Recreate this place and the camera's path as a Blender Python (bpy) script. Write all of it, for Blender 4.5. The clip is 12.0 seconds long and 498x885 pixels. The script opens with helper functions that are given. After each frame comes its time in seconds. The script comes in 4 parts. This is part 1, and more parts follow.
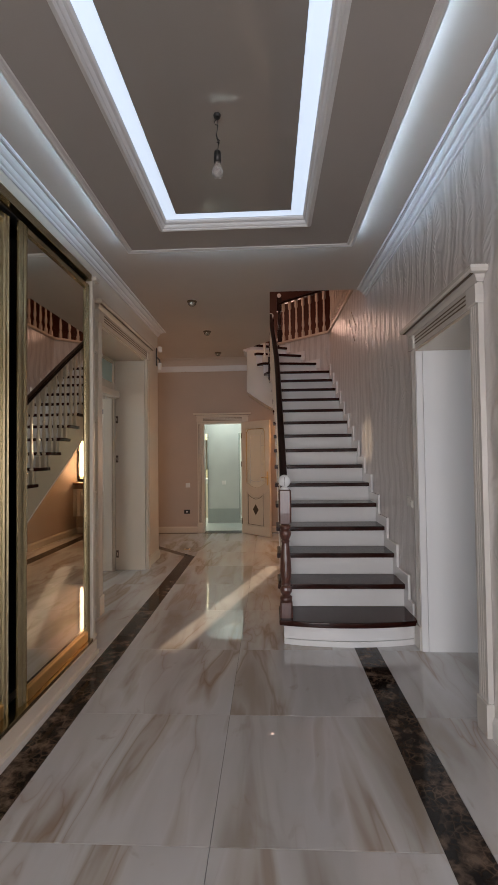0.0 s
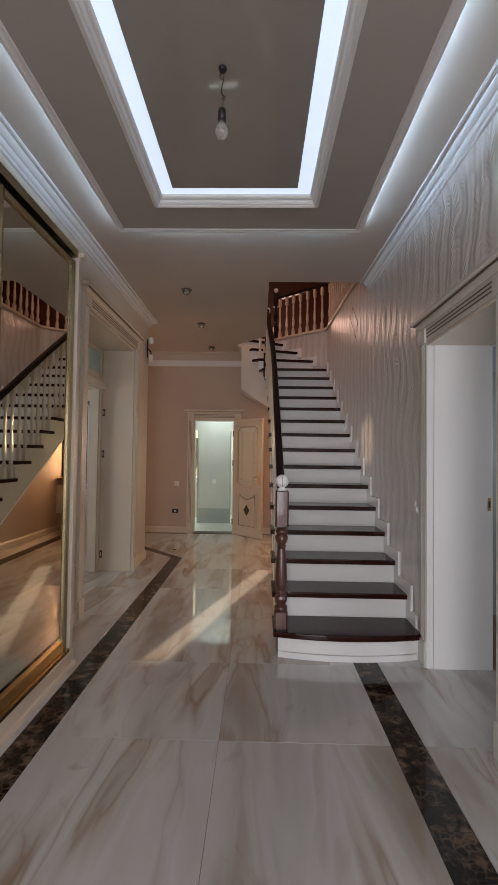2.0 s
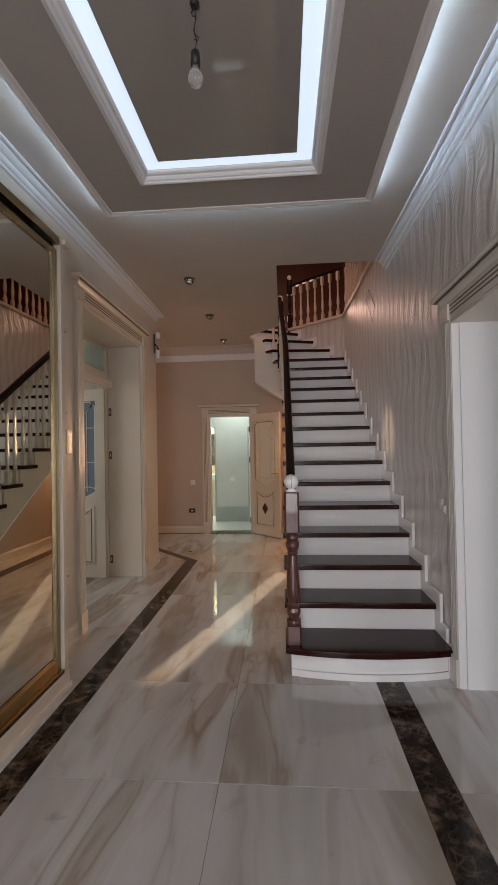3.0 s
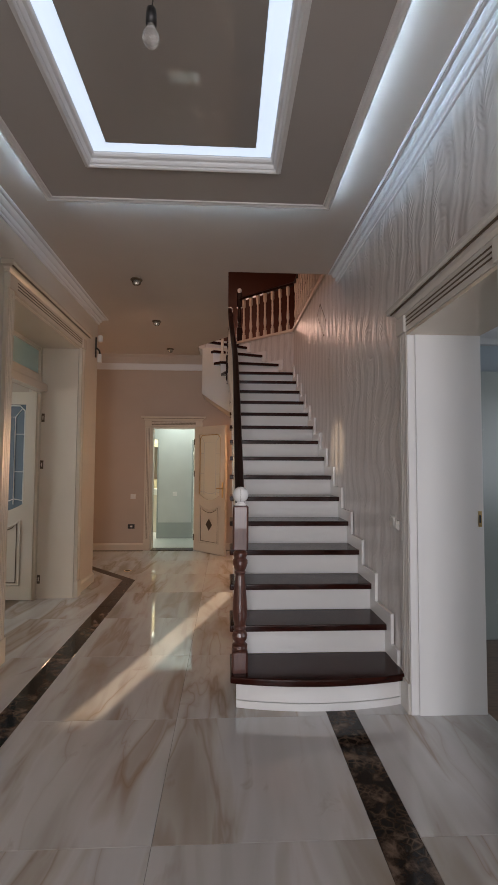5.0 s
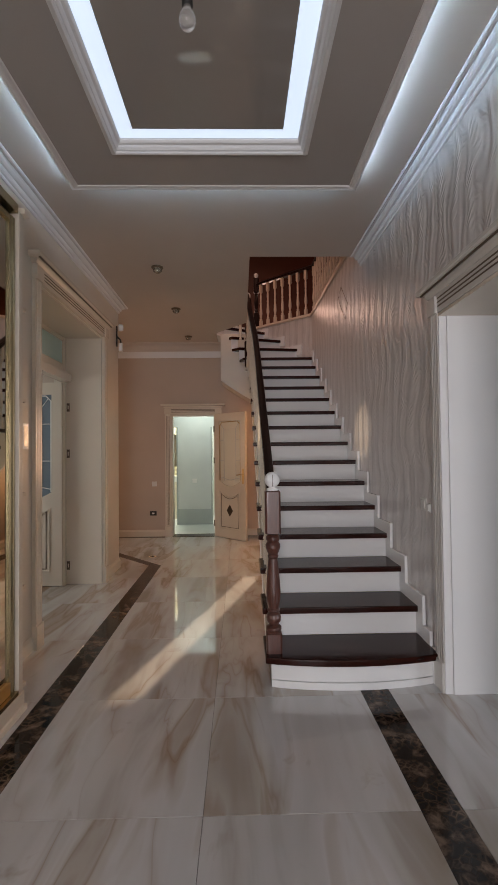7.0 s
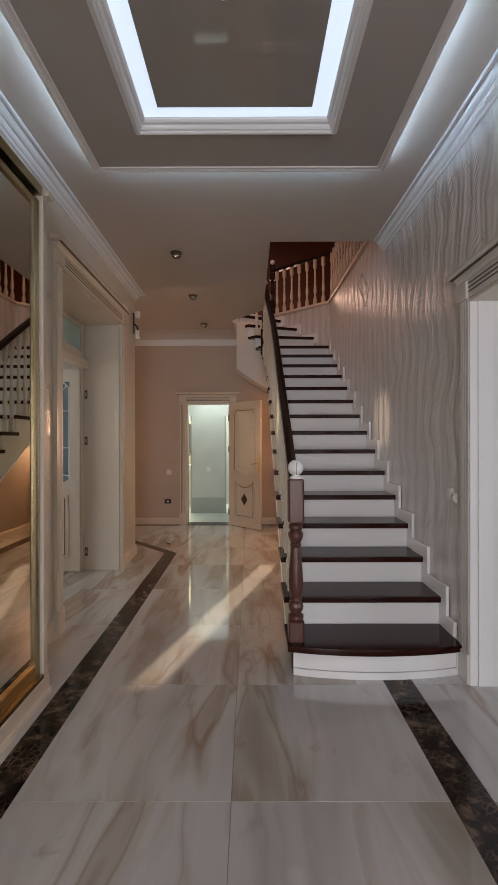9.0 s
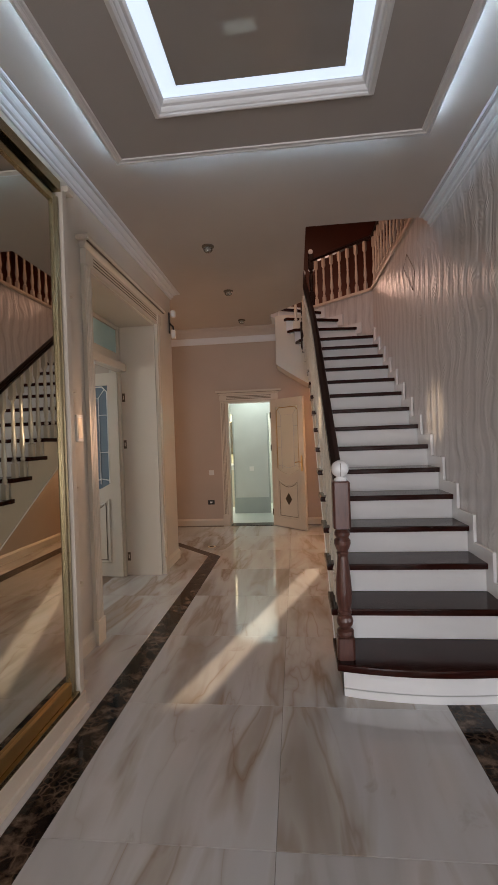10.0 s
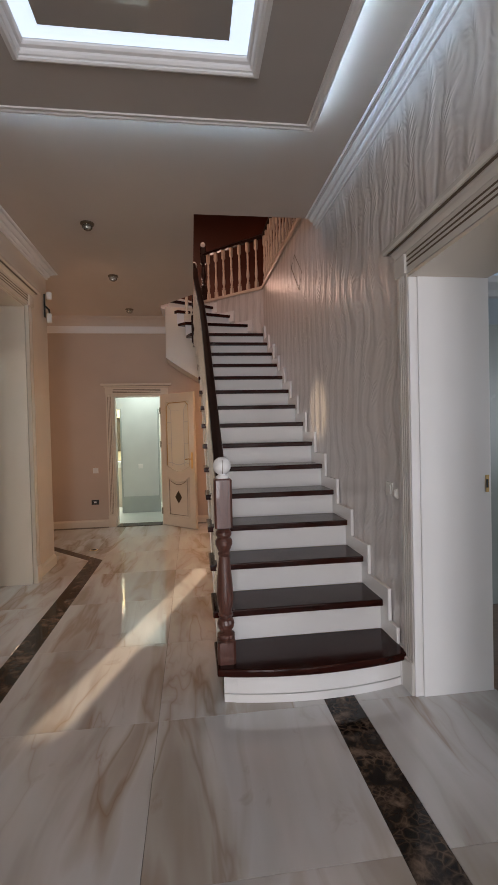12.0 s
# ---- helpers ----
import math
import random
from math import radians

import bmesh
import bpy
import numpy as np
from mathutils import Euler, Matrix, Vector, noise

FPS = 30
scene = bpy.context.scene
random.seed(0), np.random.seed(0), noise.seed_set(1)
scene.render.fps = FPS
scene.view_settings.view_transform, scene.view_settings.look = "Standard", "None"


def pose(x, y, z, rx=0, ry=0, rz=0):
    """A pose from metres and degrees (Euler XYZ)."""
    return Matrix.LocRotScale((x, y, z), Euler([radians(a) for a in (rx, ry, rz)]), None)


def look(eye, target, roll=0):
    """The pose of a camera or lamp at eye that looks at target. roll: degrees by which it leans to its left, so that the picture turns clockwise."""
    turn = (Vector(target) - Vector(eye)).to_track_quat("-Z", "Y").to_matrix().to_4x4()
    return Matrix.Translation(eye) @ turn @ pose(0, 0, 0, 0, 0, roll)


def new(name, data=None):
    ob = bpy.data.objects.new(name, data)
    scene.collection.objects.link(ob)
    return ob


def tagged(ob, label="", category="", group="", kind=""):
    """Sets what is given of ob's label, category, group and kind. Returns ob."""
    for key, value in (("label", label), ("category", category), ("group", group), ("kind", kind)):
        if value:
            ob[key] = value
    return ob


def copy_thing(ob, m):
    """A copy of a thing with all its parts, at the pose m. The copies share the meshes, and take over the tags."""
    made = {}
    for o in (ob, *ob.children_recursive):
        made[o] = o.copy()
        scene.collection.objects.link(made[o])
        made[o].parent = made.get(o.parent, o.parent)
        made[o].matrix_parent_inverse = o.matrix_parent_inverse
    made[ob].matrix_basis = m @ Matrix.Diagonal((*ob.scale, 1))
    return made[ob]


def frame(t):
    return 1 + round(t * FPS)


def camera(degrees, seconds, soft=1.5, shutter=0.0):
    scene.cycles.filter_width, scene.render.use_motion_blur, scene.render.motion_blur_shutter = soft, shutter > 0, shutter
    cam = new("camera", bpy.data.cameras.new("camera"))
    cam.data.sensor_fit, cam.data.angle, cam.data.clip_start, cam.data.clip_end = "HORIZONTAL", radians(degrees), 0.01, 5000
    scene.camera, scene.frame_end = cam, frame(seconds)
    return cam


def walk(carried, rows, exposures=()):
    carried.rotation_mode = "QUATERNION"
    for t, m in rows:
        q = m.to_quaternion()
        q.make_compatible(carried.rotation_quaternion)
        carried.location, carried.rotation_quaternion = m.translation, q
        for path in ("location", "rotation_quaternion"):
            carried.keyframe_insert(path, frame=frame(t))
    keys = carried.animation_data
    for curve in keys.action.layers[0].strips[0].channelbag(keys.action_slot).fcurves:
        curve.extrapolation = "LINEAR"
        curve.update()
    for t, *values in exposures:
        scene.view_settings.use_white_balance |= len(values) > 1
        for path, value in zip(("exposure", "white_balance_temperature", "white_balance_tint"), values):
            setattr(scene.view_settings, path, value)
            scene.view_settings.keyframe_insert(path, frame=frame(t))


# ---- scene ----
cam = camera(57.7, 12.0)
PATH = [
    (0, (0.259, 0.134, 1.428), (0.169, 2.131, 1.484), -0.7),
    (0.5, (0.234, 0.213, 1.43), (0.149, 2.21, 1.489), -1.0),
    (1, (0.219, 0.287, 1.438), (0.165, 2.285, 1.517), -0.7),
    (1.5, (0.186, 0.321, 1.414), (0.154, 2.32, 1.484), 0.2),
    (2, (0.201, 0.389, 1.409), (0.157, 2.388, 1.465), 0.8),
    (2.5, (0.229, 0.551, 1.406), (0.126, 2.548, 1.439), -0.1),
    (3, (0.328, 0.696, 1.439), (0.175, 2.69, 1.47), -1.0),
    (3.5, (0.3, 0.787, 1.435), (0.141, 2.781, 1.47), -1.3),
    (3.7, (0.266, 0.833, 1.439), (0.155, 2.83, 1.475), -1.6),
    (5.3, (0.293, 0.902, 1.395), (0.395, 2.897, 1.505), 0.5),
    (5.5, (0.246, 0.897, 1.425), (0.337, 2.892, 1.52), 0.4),
    (6, (0.228, 0.897, 1.412), (0.246, 2.896, 1.492), -0.0),
    (6.5, (0.196, 0.893, 1.411), (0.186, 2.892, 1.47), -0.4),
    (7, (0.179, 0.886, 1.393), (0.218, 2.886, 1.437), -0.6),
    (8.8, (0.111, 0.894, 1.384), (0.146, 2.893, 1.391), 0.1),
    (9, (0.097, 0.918, 1.38), (0.092, 2.918, 1.379), -0.1),
    (9.5, (0.104, 1.038, 1.385), (-0.014, 3.035, 1.371), -1.9),
    (10, (0.135, 1.128, 1.401), (-0.07, 3.117, 1.39), -2.0),
    (10.5, (0.109, 1.146, 1.409), (0.012, 3.143, 1.41), -1.9),
    (11, (0.03, 1.104, 1.388), (0.143, 3.101, 1.388), -1.9),
    (11.5, (0.058, 1.116, 1.39), (0.32, 3.099, 1.369), -1.4),
    (12, (0.217, 1.272, 1.389), (0.469, 3.255, 1.352), -1.4),
]
walk(cam, [(t, look(eye, target, roll)) for t, eye, target, roll in PATH], [(0, -0.06), (3, 0.04), (6.5, 0.04), (9.5, 0.08), (11, 0.25), (12, 0.22)])

# ---- light ----
scene.view_settings.exposure = 0.0
SUN_AZ, SUN_EL = radians(17.7), radians(21)
to_sun = Vector((math.sin(SUN_AZ) * math.cos(SUN_EL), math.cos(SUN_AZ) * math.cos(SUN_EL), math.sin(SUN_EL)))
world = bpy.data.worlds.new("sky")
scene.world = world
world.use_nodes = True
wn = world.node_tree.nodes
sky = wn.new("ShaderNodeTexSky")
sky.sky_type, sky.sun_disc = "NISHITA", False
sky.sun_elevation, sky.sun_rotation = SUN_EL, SUN_AZ
world.node_tree.links.new(sky.outputs[0], wn["Background"].inputs[0])
wn["Background"].inputs[1].default_value = 0.12


def lamp(name, kind, m, power, color=(1, 1, 1), **more):
    data = bpy.data.lights.new(name, kind)
    data.energy, data.color = power, color
    for key, value in more.items():
        setattr(data, key, value)
    ob = new(name, data)
    ob.matrix_world = m
    return ob


lamp("sun", "SUN", look(to_sun * 30, (0, 0, 0)), 5.0, (1.0, 0.78, 0.55), angle=radians(0.7))

# lit cove above the tray, hidden behind its edge
COOL = (0.52, 0.75, 1.0)
for x, z, power, length, y in ((-0.895, 3.185, 7, 4.9, 1.4), (0.945, 3.185, 9, 4.9, 1.4)):
    s = -1 if x < 0 else 1
    lamp("cove_strip", "AREA", look((x, y, z), (x + s * 0.5, y, z + 0.09)), power, COOL, shape="RECTANGLE", size=length, size_y=0.012)
lamp("cove_strip", "AREA", look((0.025, 3.855, 3.185), (0.025, 4.3, 3.30)), 4.5, COOL, shape="RECTANGLE", size=1.75, size_y=0.012)
# area lamps for daylight through the openings and room light, most sources unseen
# added behind the walk to light the hall from its unseen end
lamp("entrance_daylight", "AREA", look((0.05, -2.15, 1.3), (0.05, 3, 0.5)), 88, (0.97, 0.94, 0.99), shape="RECTANGLE", size=1.3, size_y=2.2)
lamp("side_room_window", "AREA", look((4.6, 1.2, 1.6), (1.5, 3.2, 1.3)), 24, (0.86, 0.91, 1.0), shape="RECTANGLE", size=1.2, size_y=1.5)
lamp("portal_room_window", "AREA", look((-4.2, 4.6, 1.6), (-1, 4.9, 1.2)), 30, (0.90, 0.95, 0.96), shape="RECTANGLE", size=1.2, size_y=1.5)
lamp("wash_room_lamp", "AREA", look((-0.6, 9.2, 2.55), (-0.6, 9.2, 0)), 15, (0.88, 1.0, 0.96), size=0.6)
lamp("wash_room_lamp", "AREA", look((-1.2, 10.4, 2.55), (-1.2, 10.4, 0)), 46, (1.0, 0.98, 0.86), size=0.5)
# added lamp under the closed upper ceiling, to warm the stairwell wall
lamp("roof_window", "AREA", look((-0.1, 6.6, 5.4), (0.7, 6.6, 2.6)), 28, (1.0, 0.56, 0.40), size=1.4)
# added lamp, set where the papered wall mirrors it as a sheen
lamp("upper_hall_window", "AREA", look((0.55, 9.4, 3.85), (1.25, 5.9, 2.9)), 13, (1.0, 0.62, 0.48), shape="RECTANGLE", size=0.9, size_y=0.55)
# added spot that makes the warm patch on the papered wall; source unknown
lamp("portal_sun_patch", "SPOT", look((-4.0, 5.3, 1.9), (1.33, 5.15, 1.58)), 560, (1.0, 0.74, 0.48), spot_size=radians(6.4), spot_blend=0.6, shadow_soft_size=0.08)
lamp("stair_window_sky", "AREA", look((1.13, 8.75, 1.6), (0.2, 5.0, 1.0)), 66, (1.0, 0.55, 0.30), shape="RECTANGLE", size=0.30, size_y=1.10)
# added to warm the far hall; no window is known in the recess
lamp("recess_window", "AREA", look((-3.9, 7.5, 1.5), (0, 7.2, 1.4)), 15, (1.0, 0.64, 0.42), shape="RECTANGLE", size=1.2, size_y=1.4)

# plan, in metres
CEIL, TRAY = 3.23, 3.155
LX, FY = -1.315, 8.53
TOP = 3.45


def rx(y):
    """The face of the papered wall, which closes in a little along the stair."""
    return 1.365 - 0.020 * max(0.0, y - 3.6)


# ---- materials ----
def mat(name, color, rough=0.5, metal=0.0, coat=0.0, emit=0.0, transmission=0.0):
    m = bpy.data.materials.new(name)
    m.use_nodes = True
    b = m.node_tree.nodes["Principled BSDF"]
    b.inputs["Base Color"].default_value = (*color, 1)
    b.inputs["Roughness"].default_value = rough
    b.inputs["Metallic"].default_value = metal
    b.inputs["Coat Weight"].default_value = coat
    b.inputs["Transmission Weight"].default_value = transmission
    if emit:
        b.inputs["Emission Color"].default_value = (*color, 1)
        b.inputs["Emission Strength"].default_value = emit
    return m


class Net:
    """Short words for building a node material."""

    def __init__(self, m):
        self.t = m.node_tree
        self.b = self.t.nodes["Principled BSDF"]

    def node(self, kind, ins=(), **props):
        n = self.t.nodes.new(kind)
        for key, value in props.items():
            setattr(n, key, value)
        for key, value in dict(ins).items():
            if isinstance(value, bpy.types.NodeSocket):
                self.t.links.new(value, n.inputs[key])
            else:
                n.inputs[key].default_value = value
        return n

    def coords(self, scale=(1, 1, 1), world=True, shift=None):
        src = self.node("ShaderNodeNewGeometry").outputs["Position"] if world else self.node("ShaderNodeTexCoord").outputs["Object"]
        if shift is not None:
            src = self.node("ShaderNodeVectorMath", {0: src, 1: shift}, operation="ADD").outputs[0]
        return self.node("ShaderNodeVectorMath", {0: src, 1: scale}, operation="MULTIPLY").outputs[0]

    def noise(self, vec, scale, detail=4, rough=0.5, distort=0.0):
        return self.node("ShaderNodeTexNoise", {"Vector": vec, "Scale": scale, "Detail": detail, "Roughness": rough, "Distortion": distort})

    def ramp(self, fac, stops):
        r = self.node("ShaderNodeValToRGB", {0: fac})
        e = r.color_ramp.elements
        while len(e) < len(stops):
            e.new(0.5)
        for el, (pos, col) in zip(e, stops):
            el.position, el.color = pos, (*col, 1) if len(col) == 3 else col
        return r.outputs[0]

    def mix(self, fac, a, b, mode="MIX"):
        n = self.node("ShaderNodeMix", {0: fac}, data_type="RGBA", blend_type=mode)
        for key, value in ((6, a), (7, b)):
            if isinstance(value, bpy.types.NodeSocket):
                self.t.links.new(value, n.inputs[key])
            else:
                n.inputs[key].default_value = (*value, 1)
        return n.outputs[2]

    def math(self, op, a, b=0.0):
        return self.node("ShaderNodeMath", {0: a, 1: b}, operation=op).outputs[0]

    def set(self, key, value):
        self.t.links.new(value, self.b.inputs[key])

    def bump(self, height, strength=0.3, dist=0.01):
        n = self.node("ShaderNodeBump", {"Height": height, "Strength": strength, "Distance": dist})
        self.t.links.new(n.outputs[0], self.b.inputs["Normal"])


def painted(name, color, rough=0.6, vary=0.05, grain=0.15):
    m = mat(name, color, rough)
    n = Net(m)
    big = n.noise(n.coords(), 1.3, 3).outputs[0]
    dark = tuple(c * (1 - 2 * vary) for c in color)
    n.set("Base Color", n.mix(n.ramp(big, [(0.3, (0, 0, 0)), (0.7, (1, 1, 1))]), dark, color))
    fine = n.noise(n.coords(), 160, 3).outputs[0]
    if grain > 0.05:
        n.bump(fine, grain, 0.002)
    r = n.noise(n.coords(), 9, 3).outputs[0]
    wide = 0.12 if grain > 0.05 else 0.02
    n.set("Roughness", n.math("ADD", n.math("MULTIPLY", r, wide), rough - wide / 2))
    return m


# one ceiling paint in two tints: warm light in the hall's, dimness in the tray's
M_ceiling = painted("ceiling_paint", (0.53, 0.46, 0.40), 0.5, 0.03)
M_tray = painted("dimmed_tray_paint", (0.375, 0.345, 0.32), 0.5, 0.03)
M_cove = painted("white_moulding_paint", (0.72, 0.71, 0.70), 0.45, 0.02, 0.05)
M_wall = painted("cream_wall_paint", (0.61, 0.54, 0.45), 0.45)
M_peach = painted("peach_plaster", (0.52, 0.415, 0.33), 0.5)
M_trim = painted("cream_lacquer", (0.70, 0.62, 0.51), 0.21, 0.03, 0.03)
M_ivory = painted("ivory_lacquer", (0.66, 0.63, 0.585), 0.2, 0.03, 0.03)
M_white = painted("white_lacquer", (0.86, 0.85, 0.84), 0.26, 0.02, 0.03)
M_mirror = mat("mirror_silver", (0.64, 0.625, 0.555), 0.015, 1.0)
M_black = mat("black_plastic", (0.015, 0.015, 0.015), 0.4)
M_plastic = mat("white_plastic", (0.75, 0.74, 0.70), 0.35)
M_patina = mat("brown_patina", (0.10, 0.065, 0.035), 0.5)
M_bath = painted("pale_green_plaster", (0.60, 0.63, 0.59), 0.4, 0.08)
M_bath_dark = painted("grey_green_tile", (0.40, 0.44, 0.41), 0.25, 0.08)
M_glass = mat("clear_glass", (0.9, 0.95, 0.93), 0.02, transmission=1.0)
M_frost = mat("frosted_glass", (0.95, 0.91, 0.76), 0.35, transmission=0.35)
M_teal_glass = mat("teal_frosted_glass", (0.60, 0.76, 0.72), 0.4, transmission=0.5)
M_blue_glass = mat("blue_grey_glass", (0.30, 0.38, 0.45), 0.25, transmission=0.5)
M_led = mat("led_diffuser", (0.70, 0.82, 1.0), 0.5, emit=0.80)
M_bulb = mat("bulb_glass", (0.60, 0.58, 0.55), 0.12, transmission=0.7)
M_red = painted("red_brown_panelling", (0.10, 0.024, 0.010), 0.45, 0.12)
M_stone = painted("ledge_cap", (0.62, 0.50, 0.40), 0.4)
M_blue = painted("grey_blue_plaster", (0.42, 0.48, 0.52), 0.5)
M_chrome = mat("brushed_chrome", (0.6, 0.6, 0.58), 0.25, 1.0)
M_radiator = mat("radiator_enamel", (0.74, 0.70, 0.62), 0.3)


def metal(name, color, rough):
    m = mat(name, color, rough, 1.0)
    n = Net(m)
    v = n.noise(n.coords(), 1.2, 2).outputs[0]
    n.set("Base Color", n.mix(v, tuple(c * 0.9 for c in color), color))
    n.set("Roughness", n.math("ADD", n.math("MULTIPLY", v, 0.06), rough - 0.03))
    return m


M_gold = metal("champagne_metal", (0.42, 0.35, 0.21), 0.24)
M_brass = metal("old_brass", (0.62, 0.42, 0.18), 0.3)


def stretch():
    m = mat("stretch_ceiling_film", (0.30, 0.275, 0.255), 0.035)
    n = Net(m)
    n.bump(n.noise(n.coords((1, 0.4, 1)), 1.2, 2).outputs[0], 0.05, 0.02)
    return m


def wood(name, dark, light, rough, coat, scale=(1.2, 9, 9)):
    m = mat(name, light, rough, coat=coat)
    n = Net(m)
    v = n.coords(scale)
    ring = n.noise(v, 3.0, 6, 0.6, 1.5).outputs[0]
    fine = n.noise(n.coords(tuple(s * 7 for s in scale)), 5.0, 3).outputs[0]
    c = n.ramp(ring, [(0.3, dark), (0.55, light), (0.75, dark)])
    n.set("Base Color", n.mix(n.math("MULTIPLY", fine, 0.35), c, dark))
    n.bump(fine, 0.06, 0.001)
    n.set("Roughness", n.math("ADD", n.math("MULTIPLY", n.noise(n.coords(), 7, 3).outputs[0], 0.14), rough - 0.05))
    return m


M_stretch = stretch()
M_wood = wood("dark_mahogany", (0.008, 0.0024, 0.002), (0.038, 0.008, 0.005), 0.14, 0.0)
M_newel = wood("mahogany", (0.055, 0.020, 0.014), (0.115, 0.042, 0.029), 0.28, 0.3, (9, 9, 1.2))
M_rail = wood("dark_rail_mahogany", (0.010, 0.004, 0.003), (0.020, 0.009, 0.007), 0.3, 0.0, (9, 1.2, 9))
M_parquet = wood("parquet_oak", (0.10, 0.06, 0.035), (0.22, 0.13, 0.075), 0.3, 0.1, (1.2, 9, 1))
M_frame = wood("walnut_window_frame", (0.035, 0.018, 0.010), (0.09, 0.045, 0.025), 0.35, 0.1, (9, 9, 1.2))
M_sill = wood("honey_oak_sill", (0.22, 0.11, 0.05), (0.38, 0.21, 0.10), 0.3, 0.2)


def onyx():
    """Polished porcelain slabs: pale grey-beige with smoky bands and rusty veins that run down the hall; each slab has its own place in the pattern."""
    m = mat("onyx_porcelain", (0.6, 0.55, 0.5), 0.06)
    n = Net(m)
    rnd = n.node("ShaderNodeObjectInfo").outputs["Random"]
    shift = n.node("ShaderNodeCombineXYZ", {0: n.math("MULTIPLY", rnd, 37.0), 1: n.math("MULTIPLY", rnd, 61.0), 2: rnd}).outputs[0]
    p = n.coords((1.5, 0.28, 1.0), shift=shift)
    warp = n.noise(p, 1.6, 3, 0.5).outputs[1]
    pw = n.node("ShaderNodeVectorMath", {0: p, 1: n.node("ShaderNodeVectorMath", {0: warp, 1: (0.55, 0.5, 0)}, operation="MULTIPLY").outputs[0]}, operation="ADD").outputs[0]
    smoke = n.noise(pw, 2.0, 4, 0.50, 0.3).outputs[0]
    base = n.ramp(smoke, [(0.27, (0.30, 0.255, 0.21)), (0.36, (0.39, 0.355, 0.32)), (0.43, (0.50, 0.48, 0.46)), (0.55, (0.56, 0.545, 0.535)), (0.605, (0.47, 0.43, 0.39)), (0.63, (0.36, 0.30, 0.25)), (0.655, (0.45, 0.41, 0.37)), (0.74, (0.37, 0.32, 0.275))])
    band = n.noise(pw, 2.6, 3, 0.5, 0.3).outputs[0]
    ridge = n.math("ABSOLUTE", n.math("SUBTRACT", band, 0.5))
    vein = n.ramp(ridge, [(0.0, (1, 1, 1)), (0.006, (0.55, 0.55, 0.55)), (0.035, (0.12, 0.12, 0.12)), (0.07, (0, 0, 0))])
    where = n.ramp(n.noise(p, 1.7, 2).outputs[0], [(0.42, (0, 0, 0)), (0.62, (1, 1, 1))])
    amount = n.math("MULTIPLY", n.math("MULTIPLY", vein, where), 0.6)
    c = n.mix(amount, base, (0.27, 0.17, 0.10))
    blot = n.ramp(n.noise(n.coords((1.0, 0.5, 1.0), shift=shift), 5.5, 4, 0.6, 1.0).outputs[0], [(0.62, (0, 0, 0)), (0.80, (1, 1, 1))])
    c = n.mix(n.math("MULTIPLY", blot, 0.55), c, (0.26, 0.17, 0.10))
    n.set("Base Color", c)
    n.set("Roughness", n.math("ADD", n.math("MULTIPLY", n.noise(n.coords(), 3, 4).outputs[0], 0.04), 0.008))
    n.bump(n.noise(n.coords(), 2.2, 2).outputs[0], 0.02, 0.003)
    return m


def emperador():
    """Polished dark brown marble: near black lumps parted by a net of tan veins."""
    m = mat("emperador_marble", (0.05, 0.03, 0.02), 0.08)
    n = Net(m)
    rnd = n.node("ShaderNodeObjectInfo").outputs["Random"]
    shift = n.node("ShaderNodeCombineXYZ", {0: n.math("MULTIPLY", rnd, 17.0), 1: n.math("MULTIPLY", rnd, 23.0), 2: rnd}).outputs[0]
    p = n.coords(shift=shift)
    warp = n.noise(p, 9, 4).outputs[1]
    pw = n.node("ShaderNodeVectorMath", {0: p, 1: n.node("ShaderNodeVectorMath", {0: warp, 1: (0.06, 0.06, 0.0)}, operation="MULTIPLY").outputs[0]}, operation="ADD").outputs[0]
    v = n.node("ShaderNodeTexVoronoi", {"Vector": pw, "Scale": 30.0}, feature="DISTANCE_TO_EDGE").outputs[0]
    net = n.ramp(v, [(0.0, (1, 1, 1)), (0.08, (0.35, 0.35, 0.35)), (0.2, (0, 0, 0))])
    where = n.ramp(n.noise(p, 7, 3).outputs[0], [(0.42, (0, 0, 0)), (0.66, (1, 1, 1))])
    base = n.ramp(n.noise(pw, 12, 5, 0.6).outputs[0], [(0.38, (0.008, 0.006, 0.005)), (0.50, (0.017, 0.011, 0.008)), (0.57, (0.070, 0.047, 0.033)), (0.68, (0.17, 0.12, 0.088))])
    n.set("Base Color", n.mix(n.math("MULTIPLY", n.math("MULTIPLY", net, where), 0.6), base, (0.23, 0.15, 0.10)))
    return m


